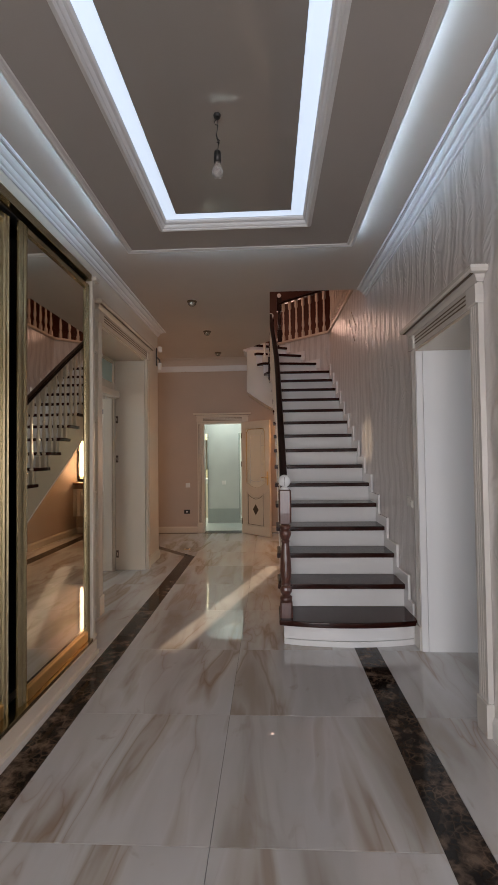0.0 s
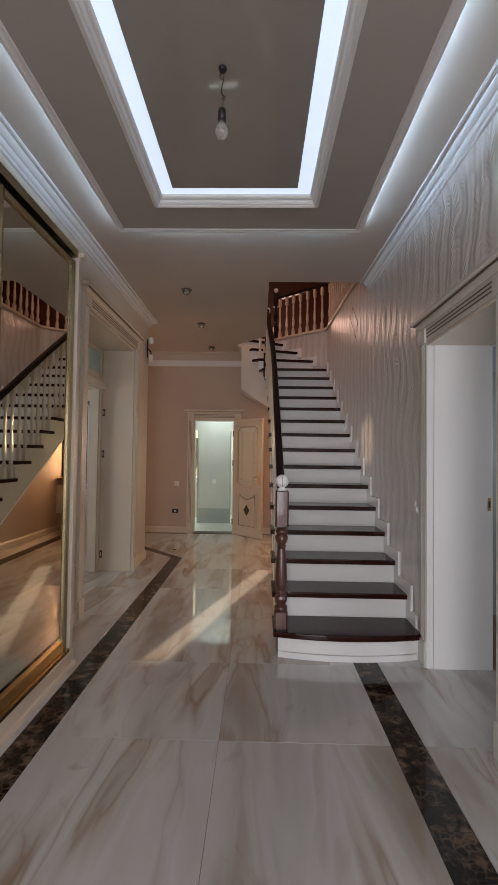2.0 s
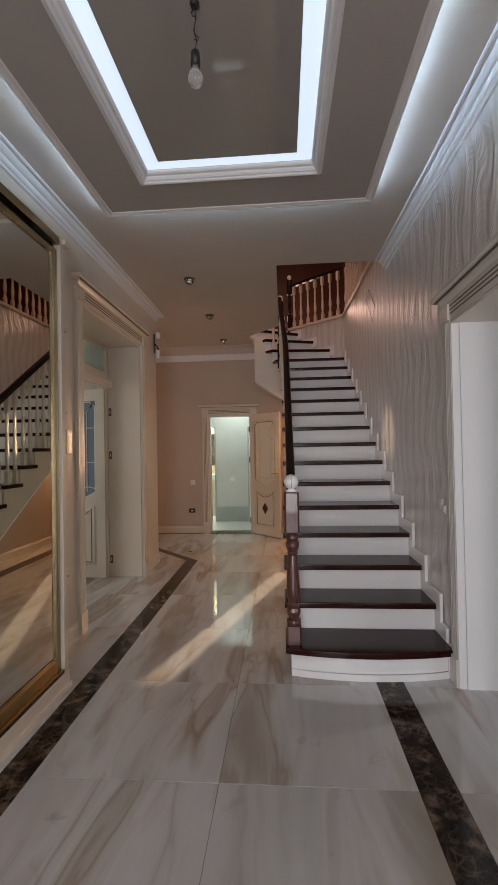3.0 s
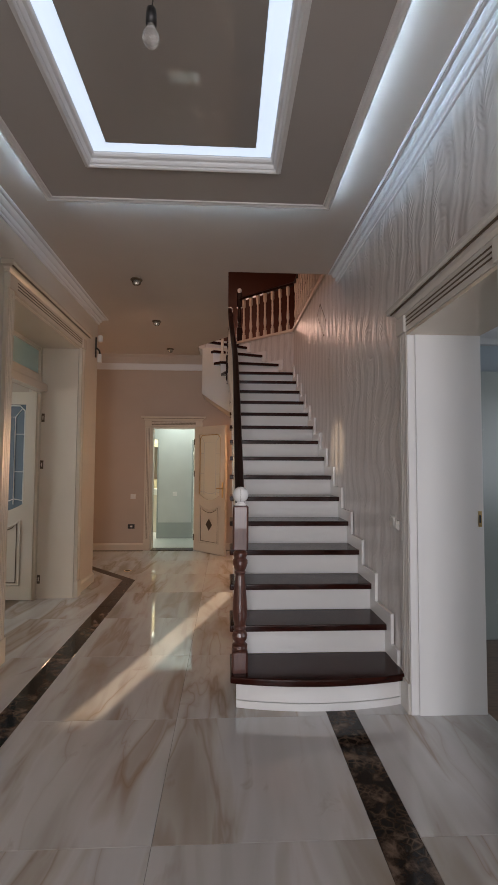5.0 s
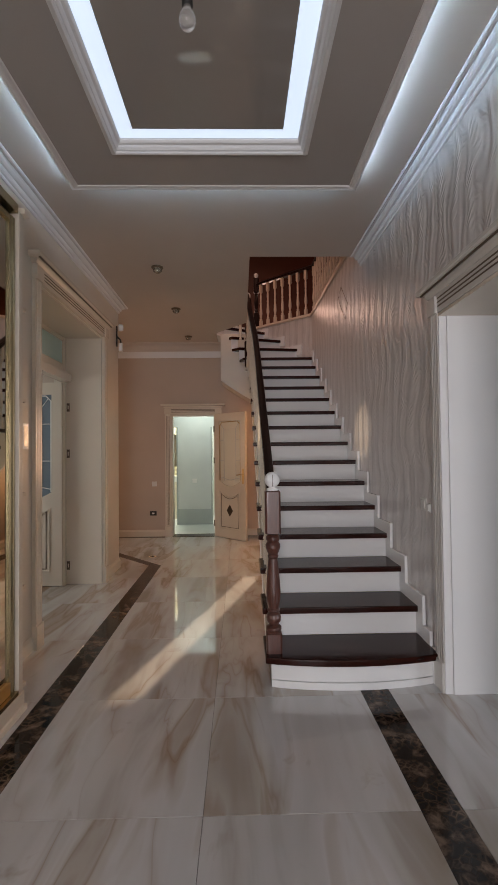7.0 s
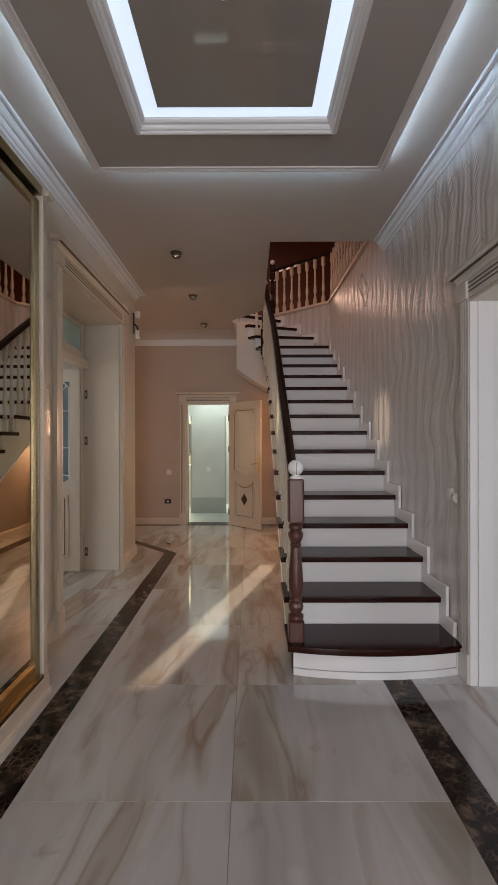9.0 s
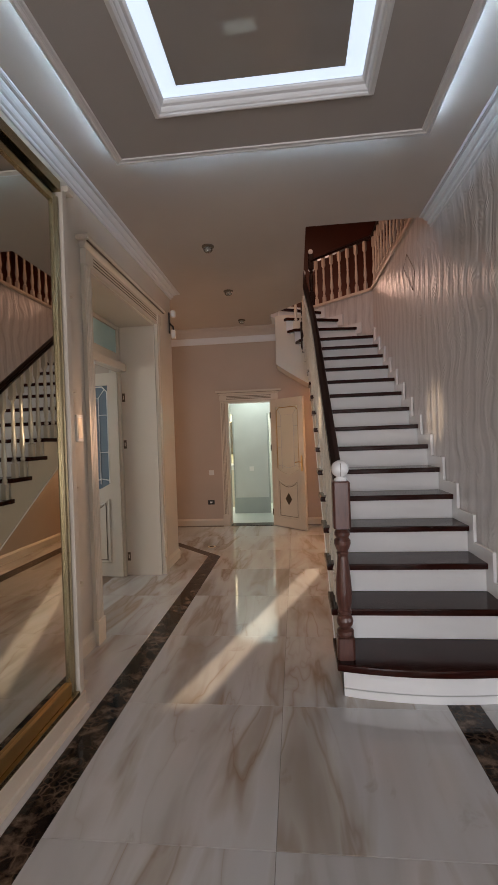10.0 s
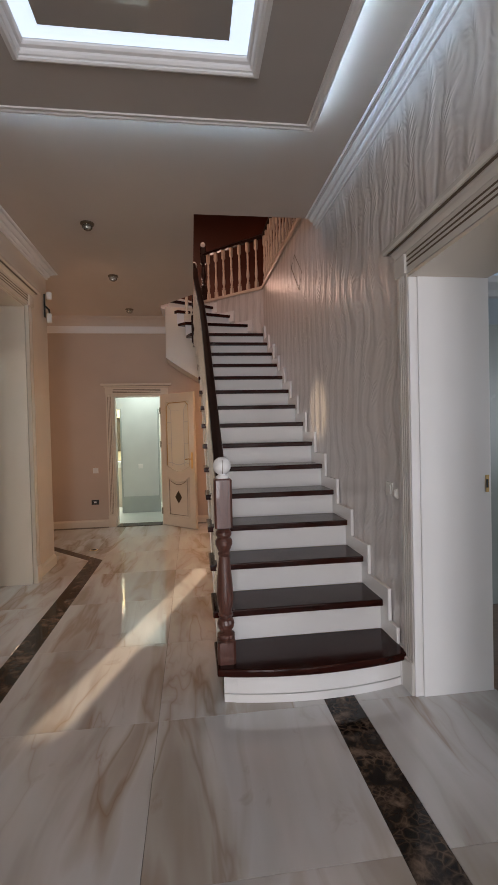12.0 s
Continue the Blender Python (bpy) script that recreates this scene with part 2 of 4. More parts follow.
def wallpaper():
    """Embossed silver-lilac paper: upright waves about a hand wide, crossed by fine feathered lines."""
    m = mat("silver_wallpaper", (0.45, 0.41, 0.39), 0.38)
    n = Net(m)
    sep = n.node("ShaderNodeSeparateXYZ", {0: n.node("ShaderNodeNewGeometry").outputs["Position"]})
    u = n.math("SUBTRACT", sep.outputs[1], sep.outputs[0])
    z = sep.outputs[2]
    uv = n.node("ShaderNodeCombineXYZ", {0: u, 1: z, 2: 0.0}).outputs[0]
    slow = n.noise(uv, 1.3, 2).outputs[0]
    sway = n.math("MULTIPLY", n.math("SINE", n.math("ADD", n.math("MULTIPLY", z, 8.0), n.math("MULTIPLY", slow, 9.0))), 0.028)
    tall = n.node("ShaderNodeVectorMath", {0: uv, 1: (1, 0.5, 1)}, operation="MULTIPLY").outputs[0]
    wob = n.math("MULTIPLY", n.noise(tall, 3.5, 2).outputs[0], 0.20)
    turns = n.math("DIVIDE", n.math("ADD", n.math("ADD", u, sway), wob), 0.165)
    wave = n.math("SINE", n.math("MULTIPLY", turns, 2 * math.pi))
    wave = n.math("MULTIPLY", wave, n.math("ADD", n.math("MULTIPLY", n.noise(uv, 5.0, 2).outputs[0], 1.3), -0.1))
    fold = n.math("SINE", n.math("ADD", n.math("MULTIPLY", turns, 5.2 * math.pi), n.math("MULTIPLY", z, 5.0)))
    fold = n.math("MULTIPLY", fold, n.math("MULTIPLY", n.noise(uv, 8.0, 2).outputs[0], 0.32))
    # curved barbs that rise from the quill in the middle of each plume to its rim
    off = n.math("MULTIPLY", n.math("ABSOLUTE", n.math("SUBTRACT", n.math("FRACT", turns), 0.5)), 2.0)
    rise = n.math("MULTIPLY", n.math("POWER", off, 0.7), 0.115)
    jitter = n.math("MULTIPLY", n.noise(uv, 11.0, 1).outputs[0], 1.5)
    barb = n.math("SINE", n.math("MULTIPLY", n.math("ADD", n.math("DIVIDE", n.math("SUBTRACT", z, rise), 0.050), jitter), 2 * math.pi))
    inside = n.math("MULTIPLY", n.math("MULTIPLY", off, n.math("SUBTRACT", 1.0, off)), 4.0)
    patch = n.ramp(n.noise(uv, 5.5, 2).outputs[0], [(0.46, (0.0, 0.0, 0.0)), (0.68, (0.26, 0.26, 0.26))])
    barb = n.math("MULTIPLY", n.math("MULTIPLY", barb, inside), patch)
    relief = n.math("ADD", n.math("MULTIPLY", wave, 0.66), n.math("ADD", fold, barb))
    # relief shading put into the colour: troughs darker, crests paler
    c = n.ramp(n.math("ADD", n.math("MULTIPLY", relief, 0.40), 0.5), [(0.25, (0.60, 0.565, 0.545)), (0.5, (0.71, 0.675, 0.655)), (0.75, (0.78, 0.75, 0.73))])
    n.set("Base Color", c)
    n.b.inputs["Metallic"].default_value = 0.3
    n.set("Roughness", n.math("ADD", n.math("MULTIPLY", wave, -0.04), 0.33))
    n.bump(relief, 0.6, 0.011)
    return m


for one in (M_wood, M_rail):
    one.node_tree.nodes["Principled BSDF"].inputs["IOR"].default_value = 1.28
M_floor = onyx()
M_floor.node_tree.nodes["Principled BSDF"].inputs["Specular IOR Level"].default_value = 1.0
M_dark = emperador()
M_dark.node_tree.nodes["Principled BSDF"].inputs["Specular IOR Level"].default_value = 0.25
M_paper = wallpaper()


# ---- meshes ----
def finish(name, bm, material, parent=None, label="", kind="", smooth=False):
    me = bpy.data.meshes.new(name)
    bmesh.ops.recalc_face_normals(bm, faces=bm.faces)
    bm.to_mesh(me)
    bm.free()
    me.materials.append(material)
    if smooth:
        for p in me.polygons:
            p.use_smooth = True
    ob = new(name, me)
    if parent is not None:
        ob.parent = parent
    return tagged(ob, label=label, kind=kind)


def part(name, bm, material, parent, label="", smooth=False):
    return finish(name, bm, material, parent, label, smooth=smooth)


def structure(name, bm, material, label="", smooth=False):
    return finish(name, bm, material, None, label, "structure", smooth)


def box(x0, x1, y0, y1, z0, z1, bevel=0.0, bm=None):
    one = bmesh.new()
    bmesh.ops.create_cube(one, size=1, matrix=Matrix.Translation(((x0 + x1) / 2, (y0 + y1) / 2, (z0 + z1) / 2)) @ Matrix.Diagonal((abs(x1 - x0), abs(y1 - y0), abs(z1 - z0), 1)))
    if bevel:
        bmesh.ops.bevel(one, geom=one.edges[:], offset=bevel, segments=2, affect="EDGES", profile=0.7)
    return joined(bm, one)


def joined(bm, one, m=None):
    if m is not None:
        one.transform(m)
    if bm is None:
        return one
    me = bpy.data.meshes.new("tmp")
    one.to_mesh(me)
    bm.from_mesh(me)
    bpy.data.meshes.remove(me)
    one.free()
    return bm


def prism(outline, z0, z1, bevel=0.0, bm=None):
    """A plan outline raised from z0 to z1."""
    one = bmesh.new()
    vs = [one.verts.new((x, y, z0)) for x, y in outline]
    f = one.faces.new(vs)
    up = bmesh.ops.extrude_face_region(one, geom=[f])
    bmesh.ops.translate(one, vec=(0, 0, z1 - z0), verts=[v for v in up["geom"] if isinstance(v, bmesh.types.BMVert)])
    if bevel:
        bmesh.ops.bevel(one, geom=one.edges[:], offset=bevel, segments=2, affect="EDGES", profile=0.7)
    return joined(bm, one)


def sweep(profile, path, closed=False, bm=None, side=1):
    """A moulding: profile points (out, up) carried along a plan path of (x, y, z), mitred; out is to the left of the way times side."""
    one = bmesh.new()
    pts = [Vector(p) for p in path]
    rings = []
    n = len(pts)
    for i, p in enumerate(pts):
        a = pts[(i - 1) % n] if (closed or i) else None
        b = pts[(i + 1) % n] if (closed or i < n - 1) else None
        d1 = (p - a).to_2d().normalized() if a is not None else None
        d2 = (b - p).to_2d().normalized() if b is not None else None
        d1, d2 = d1 or d2, d2 or d1
        n1, n2 = Vector((-d1.y, d1.x)), Vector((-d2.y, d2.x))
        m = (n1 + n2) / (1 + n1.dot(n2)) * side
        rings.append([one.verts.new((p.x + m.x * o, p.y + m.y * o, p.z + u)) for o, u in profile])
    k = len(profile)
    for i in range(n if closed else n - 1):
        r, s = rings[i], rings[(i + 1) % n]
        for j in range(k):
            one.faces.new((r[j], r[(j + 1) % k], s[(j + 1) % k], s[j]))
    if not closed:
        one.faces.new(rings[0])
        one.faces.new(rings[-1])
    return joined(bm, one)


def lathe(profile, segments=20, bm=None, m=None, square=False):
    """Rings (radius, height) turned round z; a ring may be (radius, height, 's') for a square section."""
    one = bmesh.new()
    rings = []
    for ring in profile:
        r, h = ring[:2]
        vs = []
        for i in range(segments):
            a = 2 * math.pi * (i + 0.5) / segments
            x, y = math.cos(a), math.sin(a)
            if len(ring) > 2:
                f = 1 / max(abs(x), abs(y))
                x, y = x * f, y * f
            vs.append(one.verts.new((x * r, y * r, h)))
        rings.append(vs)
    for a, b in zip(rings, rings[1:]):
        for i in range(segments):
            one.faces.new((a[i], a[(i + 1) % segments], b[(i + 1) % segments], b[i]))
    one.faces.new(rings[0])
    one.faces.new(rings[-1])
    return joined(bm, one, m)


def thing(name, m, label, category, group=""):
    ob = new(name)
    ob.matrix_world = m
    return tagged(ob, label=label, category=category, group=group)


def shared(name, ob, m, parent=None, label=""):
    """One more object on the mesh of ob."""
    o = new(name, ob.data)
    o.parent = parent
    o.matrix_basis = m
    return tagged(o, label=label)


def rod(points, r, bm=None, segments=8):
    """A round bar through the points."""
    one = bmesh.new()
    pts = [Vector(p) for p in points]
    rings = []
    for i, p in enumerate(pts):
        d = (pts[min(i + 1, len(pts) - 1)] - pts[max(i - 1, 0)]).normalized()
        q = d.to_track_quat("Z", "Y")
        rings.append([one.verts.new(p + q @ Vector((math.cos(a) * r, math.sin(a) * r, 0))) for a in [2 * math.pi * k / segments for k in range(segments)]])
    for a, b in zip(rings, rings[1:]):
        for k in range(segments):
            one.faces.new((a[k], a[(k + 1) % segments], b[(k + 1) % segments], b[k]))
    one.faces.new(rings[0])
    one.faces.new(rings[-1])
    return joined(bm, one)


def upright(outline, y0, y1, bevel=0.0, bm=None):
    """An outline in x and z, given depth from y0 to y1."""
    one = prism([(x, z) for x, z in outline], 0, y1 - y0, bevel)
    one.transform(Matrix(((1, 0, 0, 0), (0, 0, 1, y0), (0, 1, 0, 0), (0, 0, 0, 1))))
    return joined(bm, one)


ON_EAST = lambda x, y, z=0: Matrix(((0, -1, 0, x), (1, 0, 0, y), (0, 0, 1, z), (0, 0, 0, 1)))
ON_WEST = lambda x, y, z=0: Matrix(((0, 1, 0, x), (-1, 0, 0, y), (0, 0, 1, z), (0, 0, 0, 1)))
ON_NORTH = lambda x, y, z=0: Matrix(((-1, 0, 0, x), (0, -1, 0, y), (0, 0, 1, z), (0, 0, 0, 1)))

west_side = []

# ---- walls, floor, ceiling ----
BACK = -2.2
RD0, RD1, RDH = 2.58, 3.49, 2.195
PD0, PD1, PDH = 4.26, 5.83, 2.67
FD0, FD1, FDH = -0.985, -0.235, 2.05
WX0, WX1, WZ0, WZ1 = 0.99, 1.262, 0.96, 2.14
HY0, HX0 = 5.09, 0.285
UP = 5.6

structure("ground_slab", box(-6, 6, BACK - 0.2, 12.3, -0.3, -0.012), mat("grout", (0.20, 0.18, 0.16), 0.8))
w = box(1.365, 1.775, BACK, RD0, 0, CEIL + 0.2)
box(1.365, 1.775, RD0, RD1, RDH, CEIL + 0.2, bm=w)
prism([(1.365, RD1), (1.365, 3.6), (rx(HY0), HY0), (rx(HY0) + 0.42, HY0), (1.775, RD1)], 0, CEIL + 0.2, bm=w)
prism([(rx(HY0), HY0), (rx(7.68), 7.68), (rx(7.68) + 0.42, 7.76), (rx(HY0) + 0.42, HY0)], 0, TOP, bm=w)
prism([(rx(7.68), 7.68), (rx(FY), FY), (rx(FY) + 0.42, FY), (rx(7.68) + 0.42, 7.76)], 0, CEIL, bm=w)
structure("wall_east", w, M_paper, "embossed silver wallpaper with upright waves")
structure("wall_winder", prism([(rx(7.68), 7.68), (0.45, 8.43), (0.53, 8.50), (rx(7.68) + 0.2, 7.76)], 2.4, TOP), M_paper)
w = box(LX - 0.52, LX, BACK, PD0, 0, CEIL)
box(LX - 0.52, LX, PD1, 6.50, 0, CEIL, bm=w)
box(LX - 0.52, LX, PD0, PD1, PDH, CEIL, bm=w)
west_side.append(structure("wall_west", w, M_wall))
# unseen entrance end behind the walk; its opening is assumed, for the rear lamp
w = box(LX, -0.6, BACK - 0.2, BACK, 0, CEIL)
box(0.7, 1.365, BACK - 0.2, BACK, 0, CEIL, bm=w)
box(-0.6, 0.7, BACK - 0.2, BACK, 2.3, CEIL, bm=w)
structure("wall_south", w, M_wall)
w = box(-4, FD0, FY, FY + 0.16, 0, CEIL)
box(FD0, FD1, FY, FY + 0.16, FDH, CEIL, bm=w)
box(FD1, WX0, FY, FY + 0.16, 0, CEIL, bm=w)
box(WX0, WX1, FY, FY + 0.16, 0, WZ0, bm=w)
box(WX0, WX1, FY, FY + 0.16, WZ1, CEIL, bm=w)
box(WX1, 4, FY, FY + 0.16, 0, CEIL, bm=w)
structure("wall_north", w, M_peach)
structure("wall_recess_end", box(-4.1, -4, 6.3, FY + 0.1, 0, CEIL), M_peach)
structure("wall_recess_side", box(-4, LX - 0.52, 6.3, 6.50, 0, CEIL), M_peach)
# plastered part of the side wall under the open flight
w = bmesh.new()
lo = [(4.05, 0.0), (FY - 0.003, 0.0), (FY - 0.003, 2.26), (7.5, 2.24)]
for k in (0.007, -0.001):
    vs = [w.verts.new((rx(y) - k, y, z)) for y, z in lo]
    w.faces.new(vs)
w.verts.ensure_lookup_table()
for i in range(4):
    j = (i + 1) % 4
    w.faces.new((w.verts[i], w.verts[j], w.verts[4 + j], w.verts[4 + i]))
structure("wall_under_flight", w, M_peach)
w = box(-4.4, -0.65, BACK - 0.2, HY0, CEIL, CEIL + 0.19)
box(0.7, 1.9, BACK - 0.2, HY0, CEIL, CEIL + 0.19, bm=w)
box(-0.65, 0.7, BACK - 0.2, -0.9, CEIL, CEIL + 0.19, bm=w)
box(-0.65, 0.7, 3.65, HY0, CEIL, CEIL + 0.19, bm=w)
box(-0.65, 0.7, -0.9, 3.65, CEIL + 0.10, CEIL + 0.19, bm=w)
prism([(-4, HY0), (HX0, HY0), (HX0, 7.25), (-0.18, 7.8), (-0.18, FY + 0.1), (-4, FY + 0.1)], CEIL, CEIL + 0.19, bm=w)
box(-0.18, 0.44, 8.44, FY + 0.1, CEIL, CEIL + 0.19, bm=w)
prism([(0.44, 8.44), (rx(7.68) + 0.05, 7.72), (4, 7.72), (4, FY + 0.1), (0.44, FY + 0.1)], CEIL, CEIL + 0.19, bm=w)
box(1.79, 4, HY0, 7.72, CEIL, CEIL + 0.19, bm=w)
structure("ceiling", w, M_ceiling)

# room off the papered wall
w = box(1.785, 5, 5.0, 5.1, 0, CEIL)
box(5, 5.1, -0.1, 5.1, 0, CEIL, bm=w)
box(1.78, 5, -0.1, 0, 0, CEIL, bm=w)
structure("wall_side_room", w, M_blue)
structure("ceiling_side_room", box(1.9, 5.1, -0.1, 5.1, 2.78, 2.88), M_cove)
structure("crown_moulding_side_room", sweep([(0, 0), (0, -0.16), (0.03, -0.15), (0.05, -0.10), (0.10, -0.05), (0.12, 0)], [(1.9, 5.0, 2.70), (5.0, 5.0, 2.70)], side=-1), M_cove)
sc = thing("side_room_cove_light", pose(0, 0, 0), "cool white light line along the side room ceiling", "ceiling light")
part("light_line", box(1.95, 4.9, 4.84, 4.96, 2.765, 2.779), M_led, sc)
sw_ = thing("tall_cabinet", pose(0, 0, 0), "tall grey-green cabinet in the side room", "cabinet")
part("body", box(1.95, 3.4, 4.55, 4.99, 0, 2.2, 0.004), M_bath_dark, sw_)
part("door", box(1.97, 2.66, 4.528, 4.549, 0.06, 2.17, 0.004), M_bath_dark, sw_)
part("door", box(2.68, 3.38, 4.528, 4.549, 0.06, 2.17, 0.004), M_bath_dark, sw_)
part("edge_strip", box(1.935, 1.948, 4.53, 4.99, 0, 2.2), M_patina, sw_)

# room through the portal
w = box(-4.4, -4.3, 3.0, 6.3, 0, CEIL)
box(-4.4, LX - 0.52, 2.9, 3.0, 0, CEIL, bm=w)
structure("wall_portal_room", w, M_blue)
# wash room behind the far door
w = box(-2.0, -1.04, 9.75, 9.85, 1.9, CEIL)
box(-1.04, -0.40, 9.75, 9.85, 0.3, CEIL, bm=w)
box(-0.40, 0.9, 9.75, 9.85, 1.9, CEIL, bm=w)
box(-0.17, 0.9, 9.75, 9.85, 0, 1.9, bm=w)
box(-2.0, 0.9, 11.0, 11.1, 0, CEIL, bm=w)
box(-2.1, -2.0, FY + 0.16, 11.1, 0, CEIL, bm=w)
box(0.9, 1.0, FY + 0.16, 11.1, 0, CEIL, bm=w)
structure("wall_wash_room", w, M_bath)
structure("wall_tiles_wash_room", box(-1.99, -1.0, 10.96, 10.998, 0, 2.2), painted("pale_yellow_tile", (0.66, 0.58, 0.36), 0.3, 0.1))
ba = thing("washbasin", pose(-1.28, 10.72, 0), "white washbasin on a pale cabinet in the wash room", "washbasin")
part("cabinet", box(-0.28, 0.22, -0.2, 0.23, 0.0, 0.78, 0.005), M_trim, ba)
part("basin", prism([(0.26 * math.cos(a) * (1.15 if abs(math.cos(a)) > 0.7 else 1), 0.21 * math.sin(a)) for a in [2 * math.pi * k / 20 for k in range(20)]], 0.781, 0.90, 0.01), M_plastic, ba)
part("mirror", box(-0.25, 0.25, 0.226, 0.236, 1.1, 1.8), M_mirror, ba)
structure("door_trim_wash_room", box(-1.065, -1.04, 9.735, 9.865, 0, 1.9), M_bath_dark)
structure("door_trim_wash_room_east", box(-0.40, -0.375, 9.735, 9.865, 0, 1.9), M_bath_dark)
structure("tile_band", box(-1.045, -0.395, 9.742, 9.855, 0, 0.3), M_bath_dark)
structure("ceiling_wash_room", box(-2.1, 1.0, FY + 0.1, 11.1, 2.6, 2.7), M_bath)

# upper hall seen up the stairwell
w = box(-4, 4, 9.6, 9.7, TOP, UP)
box(-4, 4, 3.3, 3.4, TOP, UP, bm=w)
box(-4.1, -4, 3.3, 9.7, TOP, UP, bm=w)
box(3.2, 3.3, 3.3, 9.7, TOP, 4.2, bm=w)
box(3.2, 3.3, 3.3, 5.0, 4.2, 5.2, bm=w)
box(3.2, 3.3, 6.6, 9.7, 4.2, 5.2, bm=w)
box(3.2, 3.3, 3.3, 9.7, 5.2, UP, bm=w)
structure("wall_upper_hall", w, M_red)
structure("ceiling_upper_hall", box(-4.1, 3.3, 3.3, 9.7, UP, UP + 0.1), M_red)

# ---- mouldings ----
CROWN = [(0, 0), (0, -0.092), (0.012, -0.092), (0.017, -0.086), (0.018, -0.076), (0.011, -0.074), (0.011, -0.070), (0.026, -0.066), (0.033, -0.058), (0.036, -0.048),
         (0.036, -0.042), (0.028, -0.040), (0.028, -0.037), (0.046, -0.034), (0.058, -0.027), (0.068, -0.016), (0.070, -0.009), (0.062, -0.008), (0.062, -0.005), (0.084, -0.007), (0.092, -0.013), (0.100, -0.008), (0.102, 0)]
structure("crown_moulding_east", sweep(CROWN, [(1.365, BACK, CEIL), (1.365, 3.6, CEIL), (rx(HY0), HY0 - 0.002, CEIL)]), M_cove, "white plaster crown moulding")
west_side.append(structure("crown_moulding_west", sweep(CROWN, [(LX, BACK, CEIL), (LX, 6.50, CEIL), (-3.9, 6.50, CEIL)], side=-1), M_cove))
BAND = [(0, -0.124), (0, -0.226), (0.012, -0.228), (0.020, -0.218), (0.030, -0.138), (0.034, -0.124)]
COVING = [(0, 0), (0, -0.123), (0.040, -0.123), (0.062, -0.085), (0.105, -0.040), (0.17, -0.014), (0.18, 0)]
structure("crown_moulding_north", sweep(BAND, [(-3.9, FY, CEIL), (-0.10, FY, CEIL)], side=-1), M_cove)
structure("coving_north", sweep(COVING, [(-3.9, FY, CEIL), (-0.10, FY, CEIL)], side=-1), M_ceiling)

# dropped tray with its lit cove
TX0, TX1, TY0, TY1 = -0.925, 0.975, -1.2, 3.885
IX0, IX1, IY0, IY1 = -0.530, 0.568, -0.8, 3.49
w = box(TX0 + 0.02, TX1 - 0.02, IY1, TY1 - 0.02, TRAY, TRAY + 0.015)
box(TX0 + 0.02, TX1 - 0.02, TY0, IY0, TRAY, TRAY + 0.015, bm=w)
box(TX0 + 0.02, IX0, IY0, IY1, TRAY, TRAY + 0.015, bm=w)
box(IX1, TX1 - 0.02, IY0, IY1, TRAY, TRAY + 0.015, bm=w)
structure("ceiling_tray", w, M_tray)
EDGE = [(0.0, 0.02), (0.0, 0.004), (-0.008, -0.006), (-0.022, -0.008), (-0.030, -0.002), (-0.036, -0.002), (-0.036, 0.0), (-0.044, -0.001), (-0.048, -0.007), (-0.054, -0.007), (-0.058, 0.0), (-0.02, 0.001), (-0.02, 0.02)]
structure("tray_edge_moulding", sweep(EDGE, [(TX0, TY0, TRAY), (TX1, TY0, TRAY), (TX1, TY1, TRAY), (TX0, TY1, TRAY)], closed=True, side=-1), M_cove)
INNER = [(-0.024, 0.0), (-0.024, -0.005), (-0.014, -0.006), (-0.012, -0.016), (0.002, -0.022), (0.010, -0.016), (0.010, -0.010), (0.006, -0.008), (0.006, -0.004), (0.015, -0.002), (0.022, 0.008),
         (0.024, 0.016), (0.019, 0.018), (0.019, 0.022), (0.034, 0.026), (0.042, 0.036), (0.043, 0.043), (0.037, 0.045), (0.037, 0.049), (0.050, 0.052), (0.050, 0.056), (0.020, 0.058), (0.020, 0.110), (-0.024, 0.110)]
structure("recess_moulding", sweep(INNER, [(IX0 - 0.003, IY0 + 0.005, TRAY), (IX1 + 0.003, IY0 + 0.005, TRAY), (IX1 + 0.003, IY1 + 0.003, TRAY), (IX0 - 0.003, IY1 + 0.003, TRAY)], closed=True), M_cove)
RX0, RX1, RY0, RY1, RZ = -0.405, 0.438, -0.68, 3.378, 3.215
structure("recess_panel", box(RX0, RX1, RY0, RY1, RZ - 0.012, RZ), M_stretch, "glossy grey stretch ceiling panel")
lt = thing("cove_light", pose(0, 0, 0), "cool white light line round the glossy ceiling panel", "ceiling light")
for nm, b in (("light_line", (IX0, RX0 - 0.002, IY0, IY1)), ("light_line", (RX1 + 0.002, IX1, IY0, IY1)), ("light_line", (RX0 - 0.002, RX1 + 0.002, RY1 + 0.002, IY1)), ("light_line", (RX0 - 0.002, RX1 + 0.002, IY0, RY0 - 0.002))):
    part(nm, box(*b, RZ - 0.010, RZ - 0.002), M_led, lt)
structure("recess_back", box(-0.64, 0.69, -0.89, 3.64, 3.225, 3.235), M_cove)


